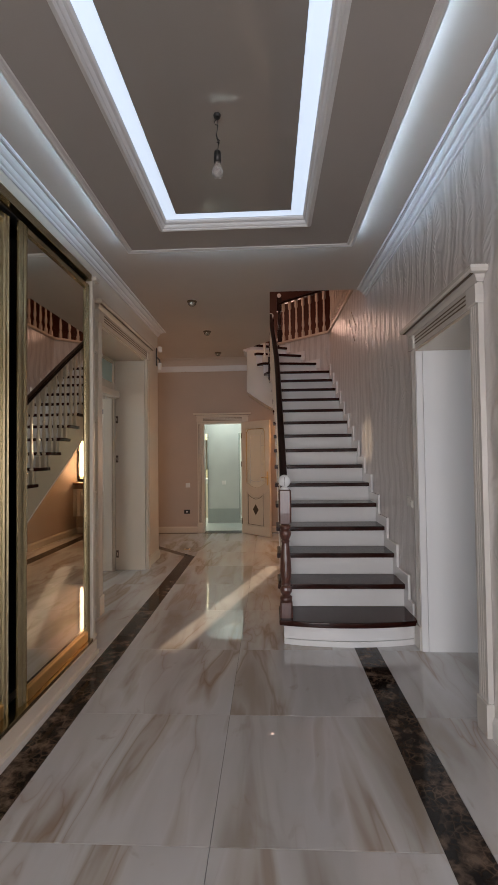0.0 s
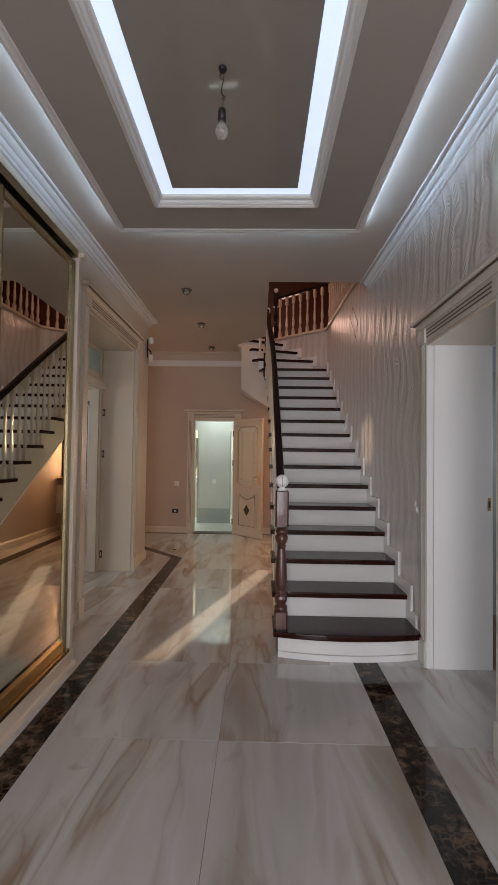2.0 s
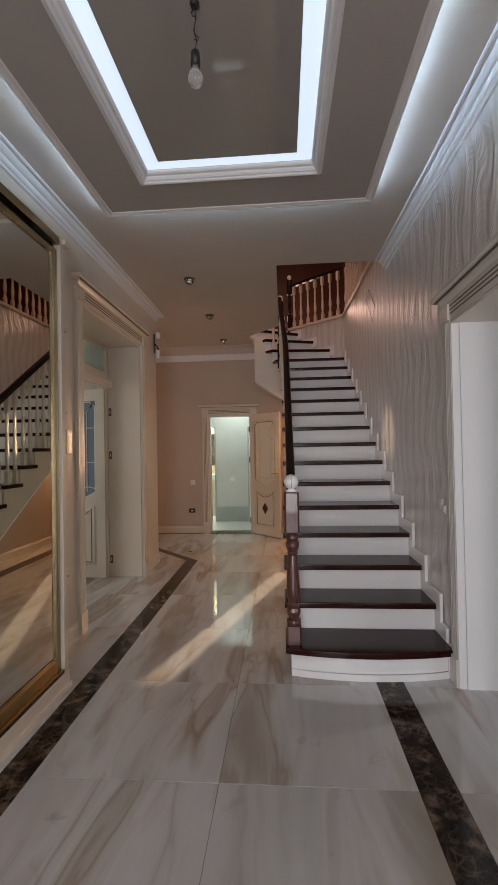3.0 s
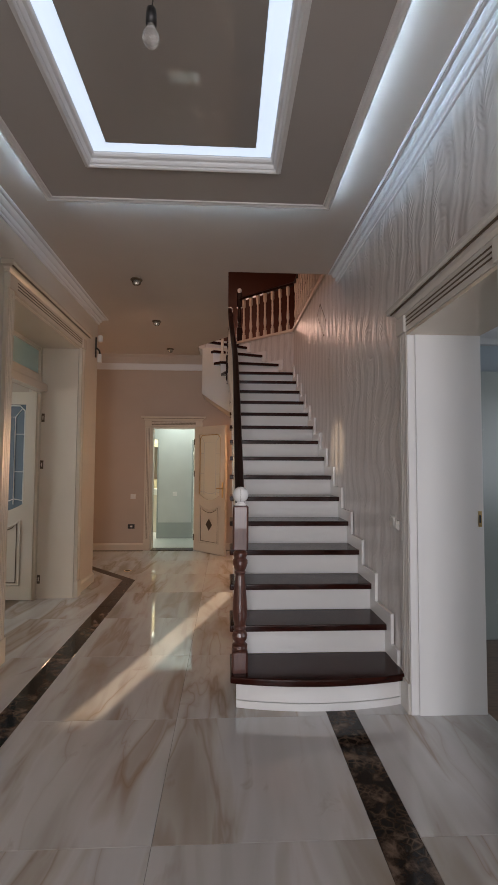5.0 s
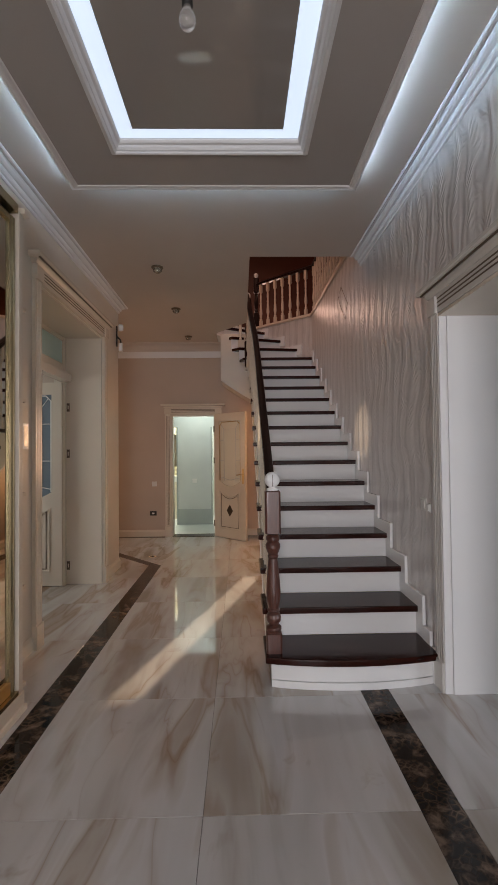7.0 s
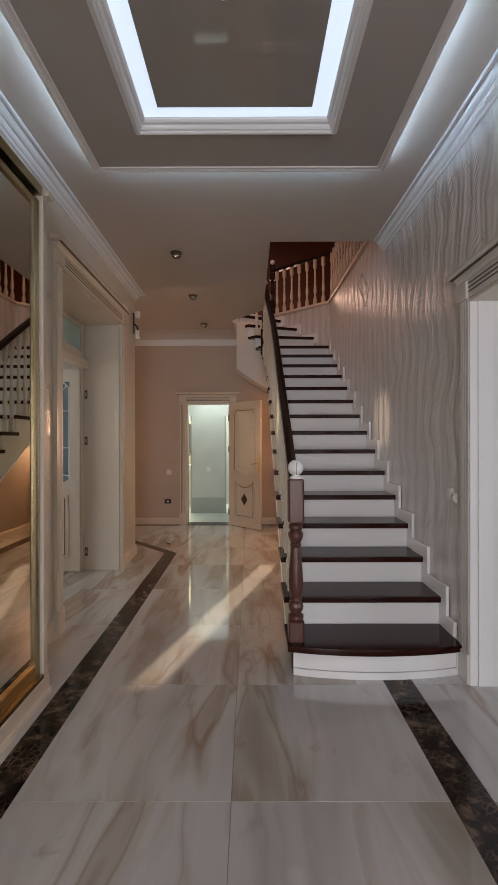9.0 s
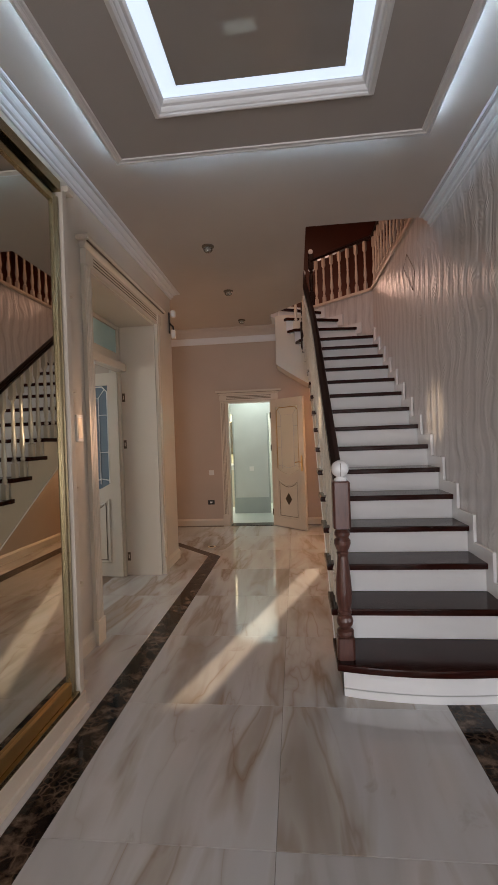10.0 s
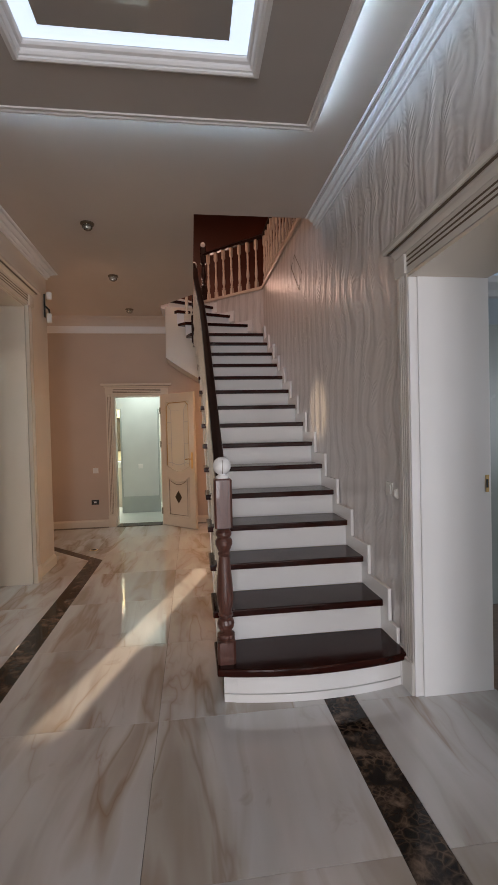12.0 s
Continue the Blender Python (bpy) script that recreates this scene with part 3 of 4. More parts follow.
# ---- door and portal casings ----
def casing(m, width, height, board, label, proud=0.028, head=0.14, paint=None):
    """A fluted casing round an opening that runs from x = 0 to x = width in its own frame, y out of the wall."""
    t = thing("door_casing", m, label, "door casing")
    flute = [(0.0, 0.0), (0.0, proud)]
    n = 3
    for i in range(n):
        c = board * (0.28 + 0.22 * i)
        flute += [(c - 0.006, proud), (c, proud - 0.006), (c + 0.006, proud)]
    flute += [(board, proud), (board, 0.0)]
    for x0 in (-board, width):
        shaft = prism([(x0 + x, y) for x, y in flute], 0.17, height + 0.004)
        part("shaft", shaft, paint or M_trim, t)
        part("plinth_block", box(x0 - 0.006, x0 + board + 0.006, 0, proud + 0.012, 0, 0.17, 0.004), paint or M_trim, t)
        for i in range(n):
            c = x0 + board * (0.28 + 0.22 * i)
            part("groove_line", box(c - 0.0025, c + 0.0025, proud - 0.006, proud - 0.0035, 0.19, height - 0.03), M_patina, t)
        cap = [(x0 - 0.004, height), (x0 + board + 0.004, height), (x0 + board + 0.008, height + 0.04), (x0 + board + 0.004, height + head * 0.55), (x0 - 0.004, height + head * 0.55), (x0 - 0.008, height + 0.04)]
        part("capital", upright(cap, 0, proud + 0.016, 0.003), paint or M_trim, t)
    part("frieze", box(-board, width + board, 0, proud + 0.002, height, height + head * 0.6, 0.003), paint or M_trim, t)
    for i in range(3):
        z = height + head * (0.17 + 0.13 * i)
        part("groove_line", box(0.01, width - 0.01, proud + 0.0015, proud + 0.003, z, z + 0.009), M_patina, t)
    prof = [(0, head * 0.6), (proud + 0.006, head * 0.6), (proud + 0.018, head * 0.70), (proud + 0.022, head * 0.78), (proud + 0.054, head * 0.80), (proud + 0.060, head * 0.86), (proud + 0.060, head * 0.97), (proud + 0.052, head), (0, head)]
    path = [(-board - 0.004, 0.0, height), (-board - 0.004, 0.001, height), (width + board + 0.004, 0.001, height), (width + board + 0.004, 0.0, height)]
    part("cornice", sweep(prof, path[1:3]), paint or M_trim, t)
    for x0, x1 in ((-board - 0.06, -board - 0.004), (width + board + 0.004, width + board + 0.06)):
        s = 1 if x1 > 0 else -1
        a = x0 if s > 0 else x1
        e = bmesh.new()
        base = [one for one in prof]
        near = [e.verts.new((a, y, height + z)) for y, z in base]
        far = [e.verts.new((a + s * max(0.0, y - proud - 0.002), y, height + z)) for y, z in base]
        for i in range(len(base)):
            j = (i + 1) % len(base)
            e.faces.new((near[i], near[j], far[j], far[i]))
        side = [e.verts.new((a + s * (max(0.0, y - proud - 0.002)), 0.0, height + z)) for y, z in base]
        for i in range(len(base) - 1):
            e.faces.new((far[i], far[i + 1], side[i + 1], side[i]))
        bmesh.ops.remove_doubles(e, verts=e.verts[:], dist=0.0004)
        part("cornice_return", e, paint or M_trim, t)
    part("shadow_line", box(-board - 0.03, width + board + 0.03, proud + 0.034, proud + 0.046, height + head * 0.765, height + head * 0.797), M_patina, t)
    return t


casing(ON_EAST(1.364, RD0), RD1 - RD0, RDH, 0.10, "ivory fluted casing round the doorway in the papered wall", head=0.18, paint=M_ivory)
west_side.append(casing(ON_WEST(LX + 0.001, PD1), PD1 - PD0, PDH, 0.105, "cream fluted casing round the tall portal", head=0.185))
casing(ON_NORTH(FD1, FY - 0.001), FD1 - FD0, FDH, 0.10, "cream fluted casing round the wash room door", proud=0.024, head=0.17)

# linings of the two deep openings
dl = thing("doorway_lining", pose(0, 0, 0), "white lacquered boards lining the deep doorway", "door lining")
part("jamb_board", box(1.385, 1.775, RD1 - 0.022, RD1 - 0.002, 0, RDH - 0.02, 0.002), M_white, dl)
part("jamb_board", box(1.385, 1.775, RD0 + 0.002, RD0 + 0.022, 0, RDH - 0.02, 0.002), M_white, dl)
part("jamb_edge", box(1.34, 1.384, RD1 - 0.014, RD1 - 0.002, 0, RDH - 0.02, 0.002), M_white, dl)
part("head_board", box(1.34, 1.775, RD0 + 0.002, RD1 - 0.002, RDH - 0.02, RDH - 0.002, 0.002), M_trim, dl)
hl = thing("door_lock", pose(1.752, RD1 - 0.0235, 1.10), "small brass flush lock in the white jamb", "lock")
part("plate", box(-0.010, 0.010, -0.002, 0, -0.045, 0.045, 0.0008), M_brass, hl)
part("slot", box(-0.006, 0.006, -0.0028, -0.002, -0.022, 0.022), M_black, hl)

pl = thing("portal_lining", pose(0, 0, 0), "cream lacquered boards lining the tall portal", "door lining")
part("jamb_board", box(-1.80, LX - 0.002, PD1 - 0.022, PD1 - 0.002, 0, PDH - 0.02, 0.002), M_trim, pl)
part("jamb_board", box(-1.80, LX - 0.002, PD0 + 0.002, PD0 + 0.022, 0, PDH - 0.02, 0.002), M_trim, pl)
part("head_board", box(-1.80, LX - 0.002, PD0 + 0.002, PD1 - 0.002, PDH - 0.02, PDH - 0.002, 0.002), M_trim, pl)


def door_leaf(m, width, height, label, frost=None):
    """Leaf from x = 0 to width, 40 mm thick about y = 0; glazed above a bowed line, panelled below."""
    t = thing("door", m, label, "door")
    lead = M_plastic
    st, mid = 0.11, height * 0.46
    w0, w1 = st, width - st
    n = 10
    bow = [(w0 + (w1 - w0) * i / n, mid - 0.09 * math.sin(math.pi * i / n)) for i in range(n + 1)]
    body = box(0, st, -0.02, 0.02, 0.006, height)
    box(width - st, width, -0.02, 0.02, 0.006, height, bm=body)
    box(w0, w1, -0.02, 0.02, height - 0.13, height, bm=body)
    part("frame", body, M_trim, t)
    part("lower_board", upright([(w0, 0.006), (w1, 0.006)] + bow[::-1], -0.02, 0.02), M_trim, t)
    part("pane", box(w0, w1, -0.004, 0.004, mid - 0.09, height - 0.12), frost or M_frost, t)
    for s in (-1, 1):
        y = s * 0.0215
        a, b, top = w0 + 0.012, w1 - 0.012, height - 0.142
        c = 0.055
        outer = [(a, mid), (a, top - c), (a + c, top), (b - c, top), (b, top - c), (b, mid)]
        part("lead_line", rod([(x, s * 0.008, z) for x, z in outer], 0.007), M_plastic if frost else M_brass, t)
        ia, ib, it = a + 0.10, b - 0.10, top - 0.12
        bz = mid - 0.01
        part("lead_line", rod([(ia, s * 0.008, bz), (ia, s * 0.008, it), (ib, s * 0.008, it), (ib, s * 0.008, bz)], 0.005), lead, t)
        part("lead_line", rod([(a, s * 0.008, mid + 0.03)] + [(x, s * 0.008, z + 0.10) for x, z in bow[2:-2]] + [(b, s * 0.008, mid + 0.03)], 0.005), lead, t)
        for p, q in (((a + c * 0.5, top - c * 0.5), (ia, it)), ((b - c * 0.5, top - c * 0.5), (ib, it)), ((a, mid + 0.33), (ia, mid + 0.33)), ((b, mid + 0.33), (ib, mid + 0.33)), ((a, top - 0.3), (ia, top - 0.3)), ((b, top - 0.3), (ib, top - 0.3))):
            part("lead_line", rod([(p[0], s * 0.008, p[1]), (q[0], s * 0.008, q[1])], 0.004), lead, t)
        pt = mid - 0.19
        loop = [(w0 + 0.02, 0.16), (w1 - 0.02, 0.16), (w1 - 0.02, pt + 0.02)] + [(w1 - 0.02 - (w1 - w0 - 0.04) * i / 8, pt - 0.07 * math.sin(math.pi * i / 8)) for i in range(1, 8)] + [(w0 + 0.02, pt + 0.02), (w0 + 0.02, 0.16)]
        part("panel_bead", rod([(x, y, z) for x, z in loop], 0.010), M_trim, t)
        small = [(w0 + w1) / 2 + ((x - (w0 + w1) / 2) * 0.84) for x, z in loop]
        part("panel_line", rod([(x, y, 0.29 + (z - 0.29) * 0.82 if z < 0.5 else z - 0.035) for x, (_, z) in zip(small, loop)], 0.005), M_patina, t)
        cx, cz = (w0 + w1) / 2, 0.16 + (pt - 0.16) * 0.5
        dia = upright([(cx - 0.075, cz), (cx, cz - 0.10), (cx + 0.075, cz), (cx, cz + 0.10)], min(y, y - s * 0.004), max(y, y + s * 0.004))
        part("diamond_inlay", dia, M_patina, t)
        hx = width - 0.05
        pb = part("handle_plate", box(hx - 0.016, hx + 0.016, min(y, y + s * 0.006), max(y, y + s * 0.006), 0.90, 1.14, 0.003), M_brass, t)
        part("lever", rod([(hx, s * 0.024, 1.04), (hx, s * 0.055, 1.04), (hx - 0.03, s * 0.06, 1.045), (hx - 0.11, s * 0.058, 1.035)], 0.008), M_brass, t)
    for z in (0.22, height * 0.62, height - 0.25):
        part("hinge", lathe([(0.012, -0.05), (0.012, 0.05)], 8, m=pose(-0.006, -0.022, z)), M_patina, t)
    return t


# wash room door, swung out into the hall
door_leaf(Matrix.Translation((FD1 - 0.005, FY - 0.03, 0)) @ pose(0, 0, 0, 0, 0, -45), 0.72, FDH - 0.01, "half-open cream door with leaded glass and a diamond inlay")
ff = thing("door_frame", pose(0, 0, 0), "cream jambs of the wash room door", "door frame")
part("jamb_board", box(FD0 - 0.002, FD0 + 0.03, FY, FY + 0.16, 0, FDH), M_trim, ff)
part("jamb_board", box(FD1 - 0.03, FD1 + 0.002, FY, FY + 0.16, 0, FDH), M_trim, ff)
part("head_board", box(FD0 + 0.03, FD1 - 0.03, FY, FY + 0.16, FDH - 0.03, FDH + 0.002), M_trim, ff)
# double door at the back of the portal
fr = thing("transom_door_frame", pose(0, 0, 0), "cream frame with frosted transom lights at the back of the portal", "door frame")
FX = -1.74
part("post", box(FX, FX + 0.05, PD1 - 0.075, PD1 - 0.024, 0, PDH - 0.022, 0.003), M_trim, fr)
part("post", box(FX, FX + 0.05, PD0 + 0.024, PD0 + 0.075, 0, PDH - 0.022, 0.003), M_trim, fr)
part("transom_bar", box(FX, FX + 0.11, PD0 + 0.024, PD1 - 0.024, 2.17, 2.26, 0.02), M_trim, fr)
part("transom_rail", box(FX, FX + 0.045, PD0 + 0.076, PD1 - 0.076, 2.261, 2.36, 0.004), M_trim, fr)
part("transom_rail", box(FX, FX + 0.045, PD0 + 0.076, PD1 - 0.076, PDH - 0.06, PDH - 0.023, 0.004), M_trim, fr)
for z in (0.20, 1.40, 1.90):
    part("hinge_plate", box(FX + 0.052, FX + 0.084, PD1 - 0.0262, PD1 - 0.0226, z - 0.045, z + 0.045, 0.001), M_patina, fr)
    part("hinge_leaf", box(FX + 0.063, FX + 0.073, PD1 - 0.0275, PD1 - 0.0263, z - 0.020, z + 0.020), M_trim, fr)
west_side += [pl, fr]
for y0, y1 in ((PD0 + 0.076, 4.97), (5.02, PD1 - 0.076)):
    part("transom_pane", box(FX + 0.015, FX + 0.023, y0, y1, 2.36, PDH - 0.06), M_teal_glass, fr, "teal frosted glass")
part("transom_post", box(FX, FX + 0.045, 4.97, 5.02, 2.361, PDH - 0.061), M_trim, fr)
west_side.append(door_leaf(Matrix.Translation((FX + 0.03, PD1 - 0.085, 0)) @ pose(0, 0, 0, 0, 0, 176), 0.74, 2.16, "open cream door with leaded blue-grey glass inside the portal", M_blue_glass))
west_side.append(door_leaf(Matrix.Translation((FX + 0.03, PD0 + 0.085, 0)) @ pose(0, 0, 0, 0, 0, 172), 0.74, 2.16, "open cream door with leaded blue-grey glass inside the portal", M_blue_glass))

# ---- skirtings ----
SKIRT = [(0, 0), (0.016, 0), (0.016, 0.085), (0.010, 0.098), (0.006, 0.108), (0, 0.112)]
west_side.append(structure("baseboard_west_short", sweep(SKIRT, [(LX, 3.39, 0), (LX, PD0 - 0.11, 0)], side=-1), M_trim))
west_side.append(structure("baseboard_west", sweep(SKIRT, [(LX, PD1 + 0.112, 0), (LX, 6.50, 0), (-3.9, 6.50, 0)], side=-1), M_trim))
structure("baseboard_north", sweep(SKIRT, [(-3.9, FY, 0), (FD0 - 0.108, FY, 0)], side=-1), M_trim)
structure("baseboard_north_stair", sweep(SKIRT, [(FD1 + 0.108, FY, 0), (rx(FY) - 0.03, FY, 0)], side=-1), M_trim)
structure("baseboard_east", sweep(SKIRT, [(1.364, BACK, 0), (1.364, RD0 - 0.11, 0)]), M_white)
structure("baseboard_under_flight", sweep(SKIRT, [(rx(4.3) - 0.008, 4.3, 0), (rx(FY - 0.02) - 0.008, FY - 0.02, 0)]), M_trim)

# ---- the staircase ----
RISE, GO, Y1, SX = 0.187, 0.2865, 3.605, 0.352
st = thing("staircase", pose(0, 0, 0), "white painted staircase with polished mahogany treads against the papered wall", "staircase")


def bowed(x0, x1, y, depth, back, sweep_at=0.0):
    n = 14
    pts = [(x0 + (x1 - x0) * i / n, y - depth * math.sin(math.pi * i / n) ** 0.8) for i in range(n + 1)]
    return pts + [(x1, back), (x0, back)]


E0 = lambda y: rx(y) - 0.003
part("bottom_riser", prism(bowed(SX, 1.32, Y1, 0.062, Y1 + 0.10), 0.045, RISE - 0.04), M_white, st)
part("bottom_plinth", prism(bowed(SX, 1.32, Y1 - 0.006, 0.062, Y1 + 0.10), 0.0, 0.041, 0.001), M_white, st)
part("bottom_end", box(1.321, 1.363, Y1 - 0.012, Y1 + 0.20, 0, RISE - 0.002, 0.003), M_white, st)
part("tread", prism(bowed(SX - 0.035, 1.345, Y1 - 0.035, 0.062, Y1 + GO), RISE - 0.039, RISE, 0.009), M_wood, st, "polished mahogany bowed bottom tread")
riser0 = None
for i in range(1, 15):
    y, z = Y1 + GO * i, RISE * i
    part("riser", box(SX + 0.006, E0(y) - 0.02, y, y + 0.02, z, z + RISE - 0.04), M_white, st)
    if i < 14:
        part("tread", box(SX - 0.038, E0(y) - 0.018, y - 0.035, y + GO - 0.001, z + RISE - 0.04, z + RISE, 0.009), M_wood, st)
for i in range(0, 15):
    y, z = Y1 + GO * i, RISE * (i + 1)
    top = z + 0.088
    a, b = y - 0.105, y + GO - 0.105
    if i == 0:
        a = y + 0.08
    if i == 14:
        b = min(b, 7.66)
    s = prism([(E0(a) - 0.022, a), (E0(a) - 0.001, a), (E0(b) - 0.001, b), (E0(b) - 0.022, b)], z - RISE + 0.001 if i else z - 0.02, top, 0.002)
    part("skirting_step", s, M_white, st)
# winders fan round the upper post
PX, PY = 0.31, 7.60
DA, DB = Vector((rx(7.68) - 0.004, 7.678)), Vector((0.45, 8.425))
diag = lambda k: DA.lerp(DB, k)
cuts = [(Vector((0.24, Y1 + GO * 14 - 0.035)), Vector((E0(7.6) - 0.018, Y1 + GO * 14 - 0.035))), (Vector((0.18, 7.72)), diag(0.22)), (Vector((0.07, 7.80)), diag(0.51)), (Vector((-0.04, 7.92)), diag(0.80))]
ends = [[DA.copy()], [], [], []]
for i in range(4):
    a, b = cuts[i]
    c, d = cuts[i + 1] if i < 3 else (Vector((-0.12, 8.1)), DB.copy())
    z = RISE * (15 + i)
    over = (b - a).normalized()
    ov = Vector((-over.y, over.x)) * 0.03
    outline = [a, b] + ends[i] + [d + ov, c + ov]
    part("tread", prism([(p.x, p.y) for p in outline], z - 0.04, z, 0.008), M_wood, st)
    if i:
        nb = ov / 0.03
        p0, p1 = a + nb * 0.03, b + nb * 0.03
        q0, q1 = p0 + nb * 0.02, p1 + nb * 0.02
        part("riser", prism([(p.x, p.y) for p in (p0, p1, q1, q0)], z - RISE, z - 0.041), M_white, st)
    if i:
        n0 = DA.lerp(DB, (0.0, 0.22, 0.51, 0.80)[i])
        n1 = DA.lerp(DB, (0.22, 0.51, 0.80, 1.0)[i])
        back = (n0 - n1).normalized() * 0.06
        nrm = Vector((-0.71, -0.70)) * 0.016
        part("skirting_step", prism([(p.x, p.y) for p in (n0 + back, n1 + back, n1 + back + nrm, n0 + back + nrm)], z - 0.1, z + 0.055), M_white, st)
# cut string beside the treads and the hollow under the winders
saw = []
for i in range(14):
    saw += [(Y1 + GO * i + 0.001, RISE * i if i else 0.0), (Y1 + GO * i + 0.001, RISE * (i + 1) - 0.041)]
saw += [(7.60, RISE * 14 - 0.041), (7.60, 2.24), (7.2, 2.02), (Y1 + 0.46, 0.0)]
sg = upright(saw, 0, 0.046)
sg.transform(Matrix(((0, 1, 0, SX), (1, 0, 0, 0), (0, 0, 1, 0), (0, 0, 0, 1))))
part("string", sg, M_trim, st, "cream cut string under the tread ends")
part("string_bead", rod([(SX - 0.002, Y1 + 0.47, 0.012), (SX - 0.002, 7.2, 2.026), (SX - 0.002, 7.6, 2.246)], 0.006), M_white, st)
slab = [(Y1 + 0.52, 0.05), (7.6, 2.25), (7.6, 2.37), (Y1 + 0.35, 0.08)]
sl = upright(slab, 0, 0.92)
sl.transform(Matrix(((0, 1, 0, SX + 0.047), (1, 0, 0, 0), (0, 0, 1, 0), (0, 0, 0, 1))))
part("soffit", sl, M_trim, st)
n = 8
under = [(-0.110, CEIL - 0.001), (-0.110, 2.51)] + [(-0.110 + 0.51 * i / n, 2.51 - 0.33 * (i / n) - 0.012 * math.sin(math.pi * i / n)) for i in range(1, n + 1)] + [(0.40, CEIL - 0.001)]
part("winder_shell", upright(under, 7.86, 8.44), M_trim, st, "cream angular shell under the winding treads")
part("winder_core", prism([(0.402, 7.625), (rx(7.6) - 0.01, 7.625), (rx(7.68) - 0.01, 7.67), (0.435, 8.41), (0.402, 8.41)], 2.30, RISE * 15 - 0.045), M_trim, st)
part("winder_core", prism([(0.24, 7.78), diag(0.24)[:], (0.435, 8.41), (0.24, 8.41)], RISE * 15 - 0.045, RISE * 16 - 0.045), M_white, st)
part("winder_core", prism([(0.08, 7.84), diag(0.54)[:], (0.435, 8.41), (0.08, 8.41)], RISE * 16 - 0.045, RISE * 17 - 0.045), M_white, st)
part("landing_edge", prism([(-0.17, 7.90), (0.0, 8.10), (0.43, 8.40), (-0.17, 8.43)], CEIL, TOP), M_white, st)

# ---- railing of the flight ----
rg = thing("stair_railing", pose(0, 0, 0), "mahogany handrail and newel with cream turned balusters on the stair", "stair railing")
NX, NY = 0.372, 3.655
NEWEL = [(0.047, 0.0, "s"), (0.047, 0.115, "s"), (0.040, 0.120), (0.047, 0.135), (0.046, 0.150), (0.030, 0.160), (0.032, 0.168), (0.043, 0.185), (0.046, 0.205), (0.040, 0.225), (0.031, 0.235), (0.038, 0.245), (0.038, 0.255), (0.033, 0.262), (0.041, 0.30), (0.044, 0.35), (0.041, 0.42), (0.034, 0.50), (0.028, 0.56), (0.034, 0.575), (0.028, 0.585), (0.036, 0.60), (0.045, 0.625), (0.045, 0.645), (0.034, 0.660), (0.042, 0.675), (0.042, 0.69), (0.030, 0.705), (0.047, 0.715, "s"), (0.047, 0.965, "s"), (0.040, 0.972, "s")]
nw = part("newel_post", lathe(NEWEL, 24, m=pose(NX, NY, RISE)), M_newel, rg, "turned mahogany newel post")
BALL = [(0.036, 0.0), (0.034, 0.012), (0.022, 0.018), (0.020, 0.024)] + [(0.048 * math.sin(a), 0.066 - 0.048 * math.cos(a)) for a in [radians(30 + 14 * k) for k in range(11)]]
part("finial", lathe(BALL, 20, m=pose(NX, NY, RISE + 0.972)), M_white, nw, "white ball finial with a fine seam", smooth=True)
part("finial_seam", box(NX - 0.0012, NX + 0.0012, NY - 0.0490, NY + 0.0490, RISE + 1.0, RISE + 1.07), M_patina, nw)
H0, H1 = RISE + 0.90, RISE * 14 + 0.87
RAIL = [(-0.026, 0.0), (-0.030, 0.018), (-0.024, 0.036), (-0.032, 0.046), (-0.028, 0.064), (0.0, 0.074), (0.028, 0.064), (0.032, 0.046), (0.024, 0.036), (0.030, 0.018), (0.026, 0.0)]
steps = [(NY + 0.04, H0 - 0.03), (NY + 0.25, H0 + 0.10)] + [(NY + 0.25 + (7.22 - NY - 0.25) * k / 6, H0 + 0.10 + (H1 - H0 - 0.14) * k / 6) for k in range(1, 7)] + [(7.38, H1 + 0.06), (7.48, H1 + 0.14), (7.56, H1 + 0.20)]
e = bmesh.new()
rings = [[e.verts.new((NX - 0.07 * max(0.0, (y - 6.0) / 1.6) + x, y, z + u)) for x, u in RAIL] for y, z in steps]
for a, b in zip(rings, rings[1:]):
    for k in range(len(RAIL)):
        e.faces.new((a[k], a[(k + 1) % len(RAIL)], b[(k + 1) % len(RAIL)], b[k]))
e.faces.new(rings[0])
e.faces.new(rings[-1])
part("handrail", e, M_rail, rg)
PZ = 2.62
POST = [(0.042, 0.0), (0.030, 0.03), (0.052, 0.06, "s"), (0.052, 0.42, "s"), (0.030, 0.44), (0.038, 0.47), (0.028, 0.50), (0.040, 0.56), (0.042, 0.62), (0.032, 0.70), (0.027, 0.74), (0.038, 0.76), (0.028, 0.78), (0.052, 0.80, "s"), (0.052, 1.05, "s")]
up = part("upper_post", lathe(POST, 16, m=pose(PX, PY, PZ)), M_rail, rg, "dark turned post at the turn of the stair")
part("finial", lathe(BALL, 16, m=pose(PX, PY, PZ + 1.05)), M_white, up, smooth=True)


def baluster(height, width=0.046):
    r = width / 2
    s = height
    prof = [(r, 0, "s"), (r, 0.14 * s, "s"), (r * 0.7, 0.15 * s), (r * 1.05, 0.17 * s), (r * 0.6, 0.20 * s), (r * 0.75, 0.23 * s), (r * 1.15, 0.30 * s), (r * 1.0, 0.38 * s), (r * 0.62, 0.52 * s), (r * 0.85, 0.56 * s), (r * 0.62, 0.58 * s), (r * 0.8, 0.70 * s), (r * 0.62, 0.78 * s), (r * 0.9, 0.80 * s), (r, 0.82 * s, "s"), (r, s, "s")]
    return lathe(prof, 12)


